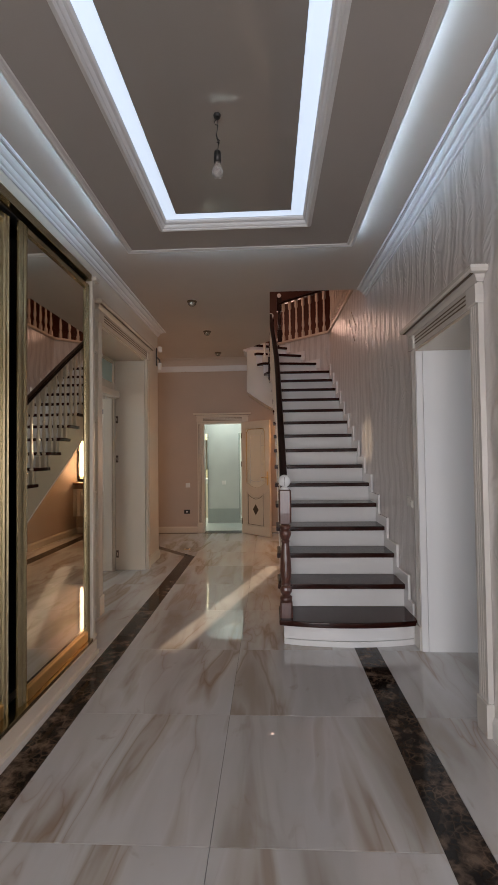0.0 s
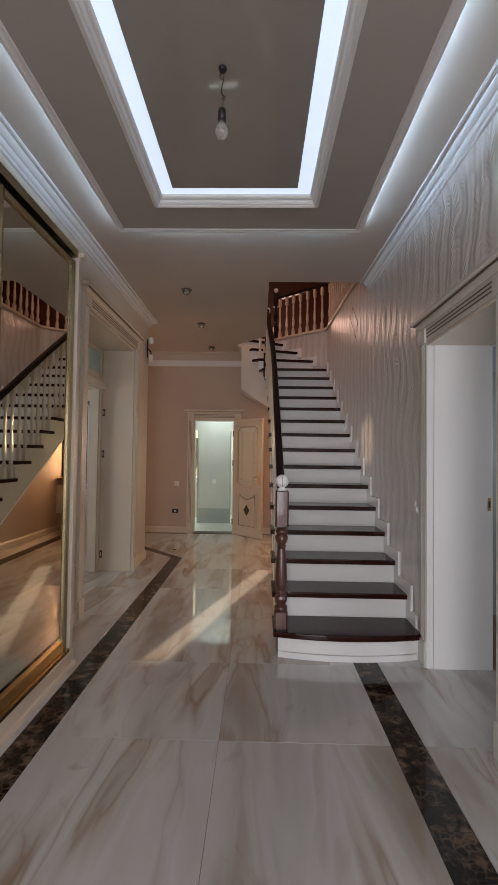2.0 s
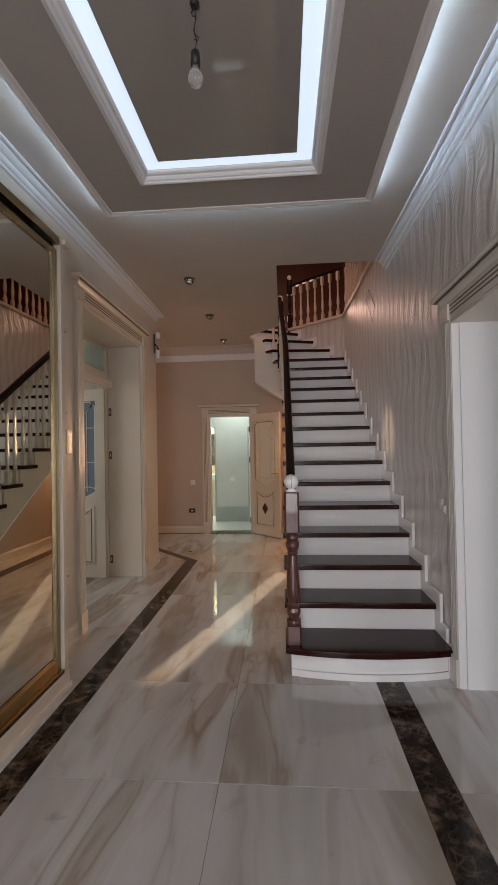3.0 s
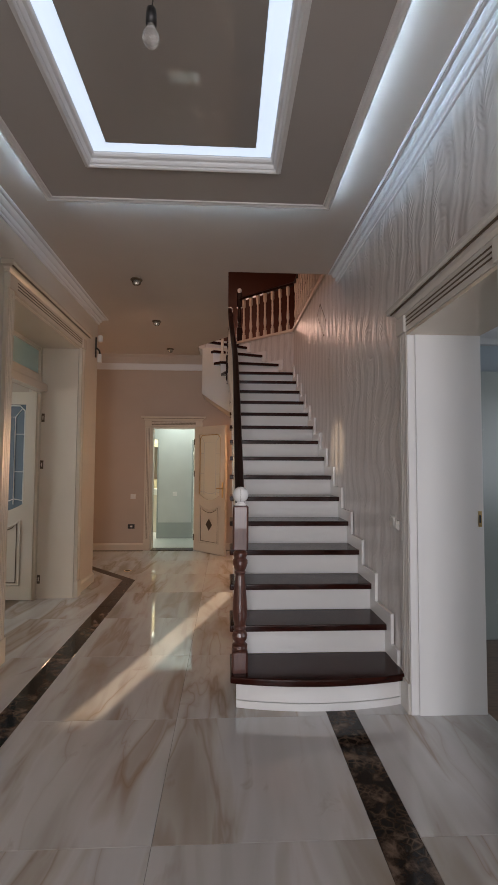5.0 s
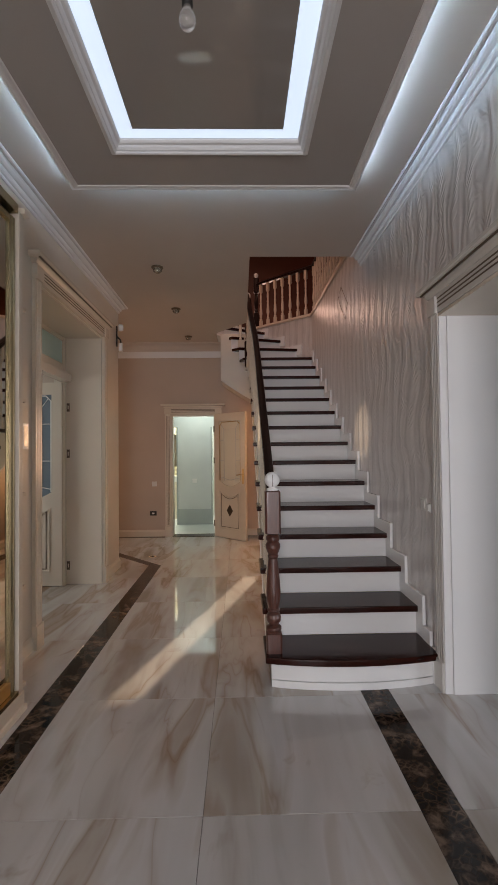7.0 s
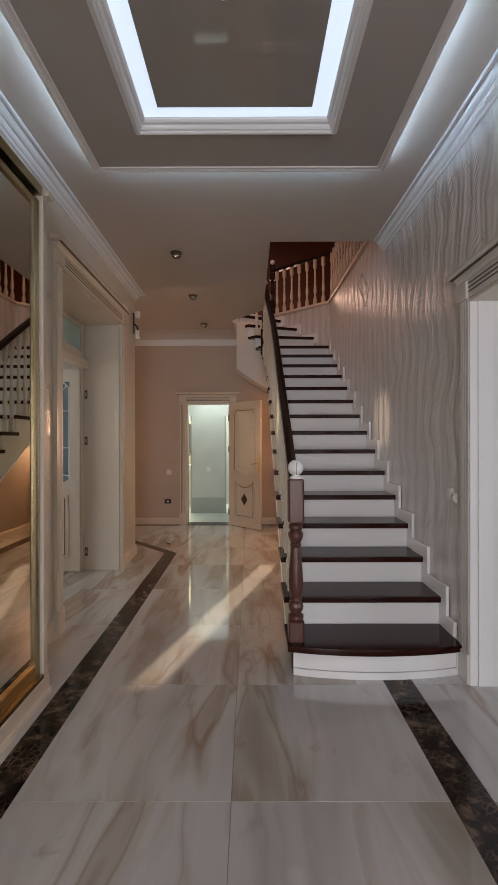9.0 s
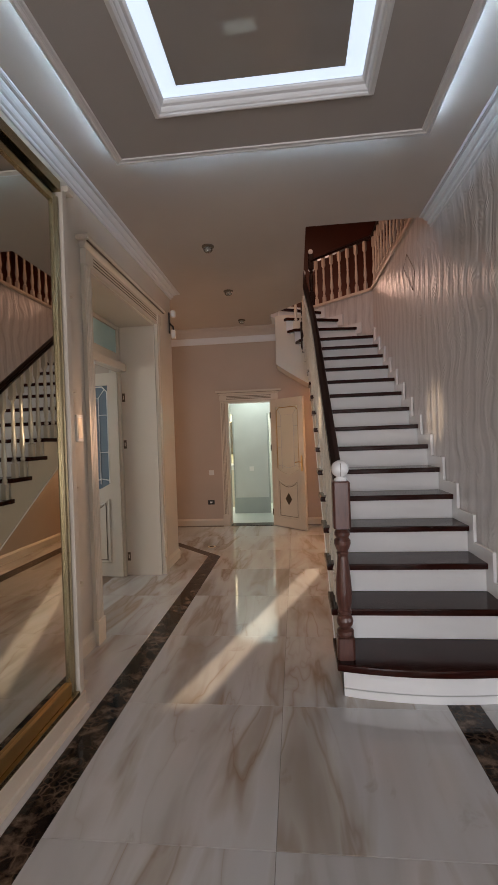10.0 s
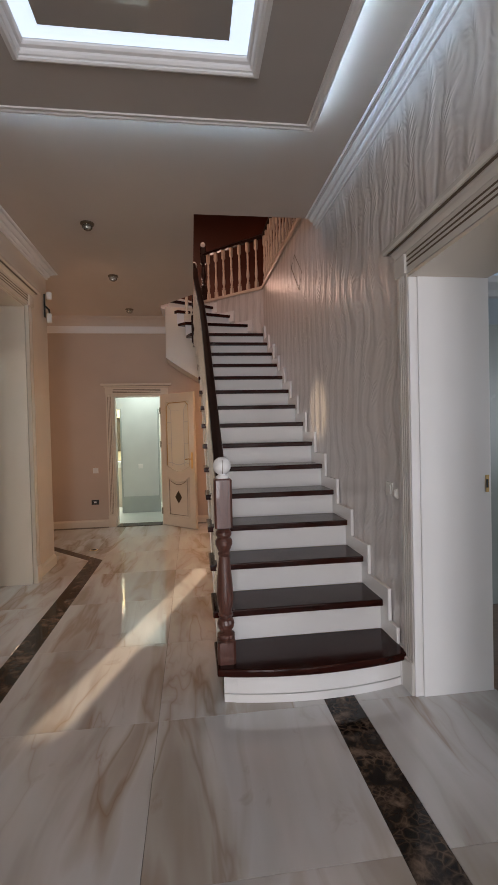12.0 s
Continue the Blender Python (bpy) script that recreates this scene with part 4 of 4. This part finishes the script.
railz = lambda y: H0 + 0.10 + (H1 - H0 - 0.14) * (y - NY - 0.25) / (7.22 - NY - 0.25)
first = None
for i in range(0, 14):
    for k in (0.10, 0.233):
        y = Y1 + GO * i + k
        if y < NY + 0.10:
            continue
        h = max(0.5, railz(y) + 0.006 - RISE * (i + 1))
        if first is None:
            first = part("baluster", baluster(0.80), M_trim, rg)
            first.matrix_basis = pose(NX, y, RISE * (i + 1)) @ Matrix.Diagonal((1, 1, h / 0.80, 1))
        else:
            shared("baluster", first, pose(NX - 0.07 * max(0.0, (y - 6.0) / 1.6), y, RISE * (i + 1)) @ Matrix.Diagonal((1, 1, h / 0.80, 1)), rg)
shared("baluster", first, pose(0.20, 7.76, RISE * 16), rg)

# ---- gallery railing ----
gr = thing("gallery_railing", pose(0, 0, 0), "pale turned balusters under a dark handrail round the stairwell", "railing")
c0, c1, c2 = Vector((rx(HY0) + 0.03, HY0 - 0.3)), Vector((rx(7.68) + 0.03, 7.70)), Vector((0.47, 8.46))
CAP = [(-0.06, 0), (-0.064, 0.02), (-0.06, 0.045), (0.05, 0.045), (0.056, 0.02), (0.05, 0)]
part("base_cap", sweep(CAP, [(*c0, TOP), (*c1, TOP), (*c2, TOP)]), M_stone, gr, "pale sandy cap along the stairwell wall")
part("handrail", sweep([(-0.03, 0), (-0.034, 0.03), (0, 0.06), (0.034, 0.03), (0.03, 0)], [(*c0, TOP + 0.745), (*c1, TOP + 0.745), (*c2, TOP + 0.745)]), M_rail, gr)
gb = None
for a, b, num in ((c1, c2, 7), (c1, c0, 17)):
    for k in range(num):
        q = a.lerp(b, (k + (0.9 if num == 7 else 0.3)) / (num + (0.6 if num == 7 else 0)))
        m = pose(q.x, q.y, TOP + 0.045, 0, 0, -45 if num == 7 else 0)
        if gb is None:
            gb = part("baluster", baluster(0.70, 0.042), M_stone, gr)
            gb.matrix_basis = m
        else:
            shared("baluster", gb, m, gr)
gp = part("end_post", lathe([(r * 0.85, h * 0.95, *o) for r, h, *o in POST], 16, m=pose(0.475, 8.46, TOP - 0.12)), M_rail, gr, "dark turned end post")
part("finial", lathe(BALL, 16, m=pose(0.475, 8.46, TOP - 0.12 + 0.998) @ Matrix.Diagonal((0.8, 0.8, 0.8, 1))), M_white, gp, smooth=True)

# ---- wardrobe ----
wd = thing("mirrored_wardrobe", pose(0, 0, 0), "built-in wardrobe with gold-framed sliding mirror doors", "wardrobe")
WY0, WY1, WH = 0.55, 3.425, 2.77
part("plinth", box(-1.30, -1.02, WY0, WY1, 0, 0.10, 0.004), M_trim, wd)
part("plinth_bead", box(-1.022, -1.004, WY0, WY1, 0.0, 0.030, 0.003), M_trim, wd)
part("end_stile", box(-1.30, -1.03, WY1 - 0.044, WY1, 0.101, WH - 0.031, 0.004), M_wall, wd)
part("end_cap", box(-1.30, -1.010, WY1 - 0.02, WY1 + 0.045, WH - 0.030, WH + 0.000, 0.004), M_trim, wd)
part("top_rail", box(-1.30, -1.03, WY0, WY1 - 0.056, WH - 0.05, WH, 0.003), M_gold, wd)
part("near_side", box(-1.30, -1.03, WY0, WY0 + 0.03, 0.101, WH - 0.051), M_trim, wd)
part("bottom_track", box(-1.14, -1.025, WY0 + 0.03, WY1 - 0.056, 0.101, 0.125, 0.002), M_gold, wd)
part("top_track", box(-1.14, -1.075, WY0 + 0.03, WY1 - 0.046, WH - 0.062, WH - 0.051, 0.002), M_black, wd)
part("fascia", box(-1.31, -1.05, WY0, WY1, WH + 0.001, WH + 0.03, 0.004), M_trim, wd)
for k, (y0, y1, x) in enumerate(((2.45, 3.378, -1.06), (1.55, 2.425, -1.10), (0.70, 1.50, -1.06))):
    lf = part("sliding_door", box(x - 0.012, x - 0.006, y0 + 0.06, y1 - 0.02, 0.17, WH - 0.09), M_mirror, wd, "sliding mirror door in a gold frame")
    for a, wide in ((y0, 2.4), (y1 - 0.048, 1.5)):
        prof = [(0, 0), (0.032, 0), (0.032, 0.016), (0.022, 0.022), (0.018, 0.014), (0.010, 0.022), (0.004, 0.018), (0, 0.010)]
        e = prism([(x - 0.008 + v, a + u * wide) for u, v in prof], 0.126, WH - 0.076)
        part("stile", e, M_gold, lf)
    part("bottom_bar", box(x - 0.008, x + 0.012, y0 + 0.078, y1 - 0.049, 0.127, 0.19, 0.003), M_brass, lf)
    part("top_bar", box(x - 0.008, x + 0.008, y0 + 0.078, y1 - 0.049, WH - 0.11, WH - 0.077, 0.003), M_gold, lf)
# black sheet behind the doors in place of the shaded gap between them
part("gap_panel", box(-1.20, -1.19, WY0 + 0.03, WY1 - 0.056, 0.126, WH - 0.076), M_black, wd)
sh = thing("corner_shelf_unit", pose(0, 0, 0), "cream quarter-round shelves on the end of the wardrobe", "shelf")
for z in (0.10, 0.64, 1.16, 1.69, 2.21):
    q = [(LX + 0.003, WY1 + 0.002), (-1.040, WY1 + 0.002), (-1.040, WY1 + 0.060)] + [(LX + 0.003 + 0.25 * math.cos(a), WY1 + 0.062 + 0.060 * math.sin(a)) for a in [radians(15 * k) for k in range(1, 7)]]
    part("shelf", prism(q, z, z + 0.018, 0.002), M_trim, sh)

# ---- small things ----
bl = thing("hanging_bulb", pose(0.010, 2.43, 3.204) @ Matrix.Diagonal((1, 1, 0.90, 1)), "bare unlit bulb in a black socket on its twisted cable", "light bulb")
part("rose", lathe([(0.018, 0.0), (0.020, -0.008), (0.016, -0.020)], 12), M_black, bl)
part("cable", rod([(0, 0, -0.02), (0.004, 0, -0.07), (-0.005, 0.003, -0.12), (0.006, 0, -0.17), (0.0, 0, -0.225)], 0.0028), M_black, bl)
part("cable_loop", rod([(-0.004, 0, -0.03), (-0.014, 0, -0.045), (-0.010, 0, -0.06), (0.002, 0, -0.065)], 0.0022), M_black, bl)
part("cable_knot", rod([(-0.004, 0, -0.14), (0.014, 0.004, -0.155), (0.012, 0, -0.17), (-0.004, 0, -0.165)], 0.0022), M_black, bl)
part("socket", lathe([(0.008, -0.212), (0.017, -0.222), (0.019, -0.24), (0.019, -0.285)], 16), M_black, bl, smooth=True)
part("bulb", lathe([(0.014, -0.286), (0.015, -0.298), (0.026, -0.318), (0.030, -0.335), (0.029, -0.352), (0.020, -0.368), (0.008, -0.375)], 20), M_bulb, bl, smooth=True)
for i, y in enumerate((5.32, 6.61, 7.98)):
    if i == 0:
        sp = thing("ceiling_spotlight", pose(-0.62, y, CEIL), "small unlit bronze and glass ceiling spotlight", "ceiling light", "ceiling spotlights")
        part("ring", lathe([(0.046, -0.001), (0.058, -0.001), (0.058, -0.010), (0.042, -0.016)], 20), M_patina, sp, "dark bronze ring")
        part("shade", lathe([(0.036, -0.016), (0.044, -0.028), (0.042, -0.044), (0.028, -0.056)], 12), M_glass, sp, smooth=True)
        part("lamp", lathe([(0.020, -0.015), (0.022, -0.030), (0.014, -0.044)], 12), M_chrome, sp)
    else:
        copy_thing(sp, pose(-0.62, y, CEIL))


def wall_plate(m, name, label, category, cells=1, frame_mat=None, key=0.027):
    t = thing(name, m, label, category)
    part("plate", box(-0.041, 0.041, 0.0, 0.008, -0.041 * cells, 0.041 * cells, 0.003), frame_mat or M_plastic, t)
    for k in range(cells):
        z = (k - (cells - 1) / 2) * 0.072
        part("rocker", box(-key, key, 0.008, 0.013, z - key, z + key, 0.002), M_plastic, t)
    return t


wall_plate(ON_EAST(rx(3.785), 3.785, 1.05), "light_switch", "white double light switch on the papered wall", "light switch", 1)
wall_plate(ON_EAST(rx(3.70), 3.70, 1.035) @ Matrix.Diagonal((0.45, 1.6, 0.7, 1)), "room_thermostat", "small white thermostat beside the switch", "thermostat", 1)
wall_plate(ON_NORTH(-1.29, FY, 0.388) @ Matrix.Diagonal((1.35, 1, 0.9, 1)), "wall_socket", "white socket in a black frame above the skirting", "socket", 1, M_black, 0.014)
wall_plate(ON_NORTH(-1.27, FY, 0.88), "light_switch", "small white switch beside the wash room door", "light switch", 1)
wall_plate(ON_NORTH(-0.72, 9.75, 0.85), "light_switch", "white double switch in the wash room", "light switch", 1)
ic = thing("intercom", ON_WEST(LX, 4.035, 1.52), "white wall control with a pale screen beside the portal", "wall control")
part("body", box(-0.045, 0.045, 0, 0.014, -0.09, 0.09, 0.004), M_plastic, ic)
# pale warm screen colour holds the sunlight reflected on it
part("screen", box(-0.03, 0.03, 0.014, 0.016, -0.07, 0.07, 0.001), mat("sunlit_screen", (0.74, 0.66, 0.54), 0.25), ic)
sn = thing("motion_sensor", pose(LX + 0.005, 6.40, 2.80), "white motion sensor on a black bracket at the wall's corner", "sensor")
part("bracket", box(0, 0.012, -0.012, 0.012, -0.10, 0.15, 0.002), M_black, sn)
part("arm", rod([(0.01, 0, 0.02), (0.05, 0, -0.02), (0.055, 0, -0.07)], 0.010), M_black, sn)
part("head", lathe([(0.020, 0.0), (0.030, 0.01), (0.030, 0.07), (0.022, 0.08)], 16, m=pose(0.055, 0, 0.09)), M_plastic, sn, smooth=True)
part("body", box(0.03, 0.075, -0.022, 0.022, -0.16, -0.06, 0.012), M_plastic, sn)
west_side += [ic, sn]
wz, wy = 3.03, 5.85
dm = thing("diamond_ornament", pose(0, 0, 0), "thin dark diamond outline on the papered wall", "wall ornament")
dp = [(wy, wz + 0.19), (wy + 0.14, wz + 0.106), (wy - 0.16, wz - 0.22), (wy - 0.26, wz - 0.07), (wy, wz + 0.19)]
part("outline", rod([(rx(y) - 0.004, y, z) for y, z in dp], 0.0024), M_patina, dm)
fo = thing("floor_socket", pose(-1.02, 7.05, 0), "small round brass floor socket let into the tiles", "floor socket")
part("ring", lathe([(0.05, 0.0), (0.05, 0.003), (0.036, 0.004)], 20), M_brass, fo)
part("lid", lathe([(0.034, 0.0), (0.034, 0.005), (0.02, 0.006)], 20), M_dark, fo)

# window beside the stair, with its radiator
wn_ = thing("window_1", pose(0, 0, 0), "dark walnut window under the stair turn", "window")
tagged(wn_, kind="structure")
for b in ((WX0, WX0 + 0.045, WZ0, WZ1), (WX1 - 0.03, WX1, WZ0, WZ1), (WX0 + 0.045, WX1 - 0.03, WZ0, WZ0 + 0.06), (WX0 + 0.045, WX1 - 0.03, WZ1 - 0.06, WZ1)):
    part("window_frame", box(b[0], b[1], FY + 0.05, FY + 0.11, b[2], b[3], 0.003), M_frame, wn_)
for x0, x1 in ((WX0 + 0.045, WX1 - 0.03),):
    pn = part("pane", box(x0, x1, FY + 0.078, FY + 0.084, WZ0 + 0.06, WZ1 - 0.06), M_glass, wn_)
    pn.visible_shadow = False
structure("window_sill", box(WX0 - 0.08, WX1 - 0.004, FY - 0.16, FY + 0.05, WZ0 - 0.04, WZ0 - 0.001, 0.006), M_sill)
rd = thing("radiator", pose(0, 0, 0), "cream ribbed radiator under the walnut window", "radiator")
rb = part("section", box(0, 0.068, -0.045, 0.045, 0, 0.50, 0.012), M_radiator, rd)
rb.matrix_basis = pose(WX0 - 0.02, FY - 0.09, 0.33)
for k in range(1, 4):
    shared("section", rb, pose(WX0 - 0.02 + 0.08 * k, FY - 0.09, 0.33), rd)
part("pipe", rod([(WX0 - 0.02, FY - 0.09, 0.38), (WX0 + 0.25, FY - 0.09, 0.38)], 0.018), M_radiator, rd)
part("pipe", rod([(WX0 - 0.02, FY - 0.09, 0.78), (WX0 + 0.25, FY - 0.09, 0.78)], 0.018), M_radiator, rd)
part("bracket", box(WX0 + 0.1, WX0 + 0.14, FY - 0.06, FY, 0.36, 0.80), M_radiator, rd)

# ---- floor pieces ----
fl = new("floor")
tagged(fl, kind="structure", label="polished onyx-look floor with dark marble borders")
SL, SR, SW = (-0.975, -0.822), (0.866, 1.032), 0.15
JY, TL = 1.815, 0.8385


def clip(poly, a, b, c):
    """The part of a polygon where a x + b y <= c."""
    out = []
    for i, p in enumerate(poly):
        q = poly[(i + 1) % len(poly)]
        dp_, dq = a * p[0] + b * p[1] - c, a * q[0] + b * q[1] - c
        if dp_ <= 0:
            out.append(p)
        if dp_ * dq < 0:
            f = dp_ / (dp_ - dq)
            out.append((p[0] + (q[0] - p[0]) * f, p[1] + (q[1] - p[1]) * f))
    return out


kept = {}


def slab_piece(poly, material, z=0.0, name="tile"):
    """A slab, a millimetre in from its joints with a ground edge."""
    area = sum(p[0] * q[1] - q[0] * p[1] for p, q in zip(poly, poly[1:] + poly[:1])) / 2
    if len(poly) < 3 or abs(area) < 0.003:
        return
    if area < 0:
        poly = poly[::-1]
    ox, oy = poly[0]
    key = (material.name, tuple((round(x - ox, 3), round(y - oy, 3)) for x, y in poly))
    if key not in kept:
        cx, cy = sum(p[0] for p in poly) / len(poly), sum(p[1] for p in poly) / len(poly)
        e = bmesh.new()
        loops = []
        for inset, h in ((0.0008, -0.012), (0.0008, -0.0012), (0.0018, 0.0)):
            ring = []
            for i, p in enumerate(poly):
                a_, c_ = Vector(poly[i - 1]), Vector(poly[(i + 1) % len(poly)])
                pv = Vector(p)
                d1, d2 = (pv - a_).normalized(), (c_ - pv).normalized()
                n1, n2 = Vector((-d1.y, d1.x)), Vector((-d2.y, d2.x))
                mm = (n1 + n2) / (1 + n1.dot(n2)) * inset
                ring.append(e.verts.new((p[0] + mm.x - ox, p[1] + mm.y - oy, h)))
            loops.append(ring)
        for r, s in zip(loops, loops[1:]):
            for i in range(len(poly)):
                e.faces.new((r[i], r[(i + 1) % len(poly)], s[(i + 1) % len(poly)], s[i]))
        e.faces.new(loops[-1])
        me = bpy.data.meshes.new(name)
        bmesh.ops.recalc_face_normals(e, faces=e.faces)
        e.to_mesh(me)
        e.free()
        me.materials.append(material)
        kept[key] = me
    ob = new(name, kept[key])
    ob.parent = fl
    ob.location = (ox, oy, z)


cut0, cut1 = Vector((-0.83, 6.57)), Vector((-1.50, 7.27))
dd = (cut1 - cut0).normalized()
nn = Vector((dd.y, -dd.x))
if nn.y < 0:
    nn = -nn
cin = nn.dot(cut0)
cout = cin - 0.11
XS_MID = [SL[1], 0.022, SR[0]]
rows_y = [JY + TL * k for k in range(-5, 8)] + [FY + 0.15]
for y0, y1 in zip(rows_y, rows_y[1:]):
    cols = [(-2.68, -1.83), (-1.83, SL[0])]
    far = y1 > 5.9
    for x0, x1 in cols:
        poly = [(x0, y0), (x1, y0), (x1, y1), (x0, y1)]
        if x1 < -1.5 and y1 < 6.4:
            continue
        slab_piece(clip(poly, nn.x, nn.y, cout), M_floor)
        slab_piece(clip(poly, -nn.x, -nn.y, -cin), M_floor)
    for x0, x1 in zip(XS_MID, XS_MID[1:]):
        slab_piece([(x0, y0), (x1, y0), (x1, min(y1, FY + 0.0)), (x0, min(y1, FY + 0.0))], M_floor)
    slab_piece([(SR[1], y0), (1.79, y0), (1.79, min(y1, FY)), (SR[1], min(y1, FY))], M_floor)
    if y1 > 5.9:
        # strip of field tile above the turn of the border
        slab_piece(clip([(SL[0], max(y0, 6.0)), (SL[1], max(y0, 6.0)), (SL[1], y1), (SL[0], y1)], -nn.x, -nn.y, -cin), M_floor)
y = 6.60
for (x0, x1), top in ((SL, 6.72), (SR, 3.352)):
    y = top
    k = 0
    while y > BACK:
        y0 = y - (0.60 if k else 0.6)
        slab_piece(clip([(x0, y0), (x1, y0), (x1, y), (x0, y)], nn.x, nn.y, cin) if x0 < 0 and k == 0 else [(x0, y0), (x1, y0), (x1, y), (x0, y)], M_dark, name="border_piece")
        y = y0
        k += 1
slab_piece([(SR[0], 3.352), (SR[1], 3.352), (SR[1], 3.62), (SR[0], 3.62)], M_dark, name="border_piece")
for k in range(8):
    slab_piece([(SR[0], 3.62 + 0.6 * k), (SR[1], 3.62 + 0.6 * k), (SR[1], 4.22 + 0.6 * k), (SR[0], 4.22 + 0.6 * k)], M_dark, name="border_piece")
s0 = cut0 + dd * 0.02
for k in range(6):
    a_, b_ = cut0 + dd * (0.5 * k), cut0 + dd * (0.5 * (k + 1))
    w_ = -nn * 0.11
    poly = [tuple(a_), tuple(b_), tuple(b_ + w_), tuple(a_ + w_)]
    if k == 0:
        poly = clip(poly, 1, 0, SL[0] + 0.0) or poly
    slab_piece(poly, M_dark, name="border_piece")
for k in range(5):
    slab_piece([(-3.9 + 0.56 * k, 6.50), (-3.9 + 0.56 * (k + 1), 6.50), (-3.9 + 0.56 * (k + 1), FY), (-3.9 + 0.56 * k, FY)], M_floor) if k < 2 else None
structure("threshold", box(FD0 + 0.03, FD1 - 0.03, FY - 0.09, FY + 0.16, -0.01, 0.010, 0.002), M_dark)
structure("floor_border_north", box(-3.9, FD0 - 0.1, FY - 0.11, FY - 0.016, -0.01, 0.0015), M_dark)
structure("floor_border_stair", box(-0.12, 1.0, FY - 0.11, FY - 0.016, -0.01, 0.0015), M_dark)
structure("floor_wash_room", box(-2.0, 0.9, FY + 0.16, 11.0, -0.01, 0.0), M_bath)
structure("floor_portal_room", box(-4.3, -1.83, 3.0, 6.3, -0.01, 0.0), M_parquet)
structure("floor_side_room", box(1.79, 5, 0, 5.0, -0.01, 0.0), M_parquet)

# the cream wall and all that is set in it stands a little askew to the hall
askew = Matrix.Translation((LX, 4.0, 0)) @ pose(0, 0, 0, 0, 0, 0.2) @ Matrix.Translation((-LX, -4.0, 0))
for ob in west_side:
    ob.matrix_world = askew @ ob.matrix_basis
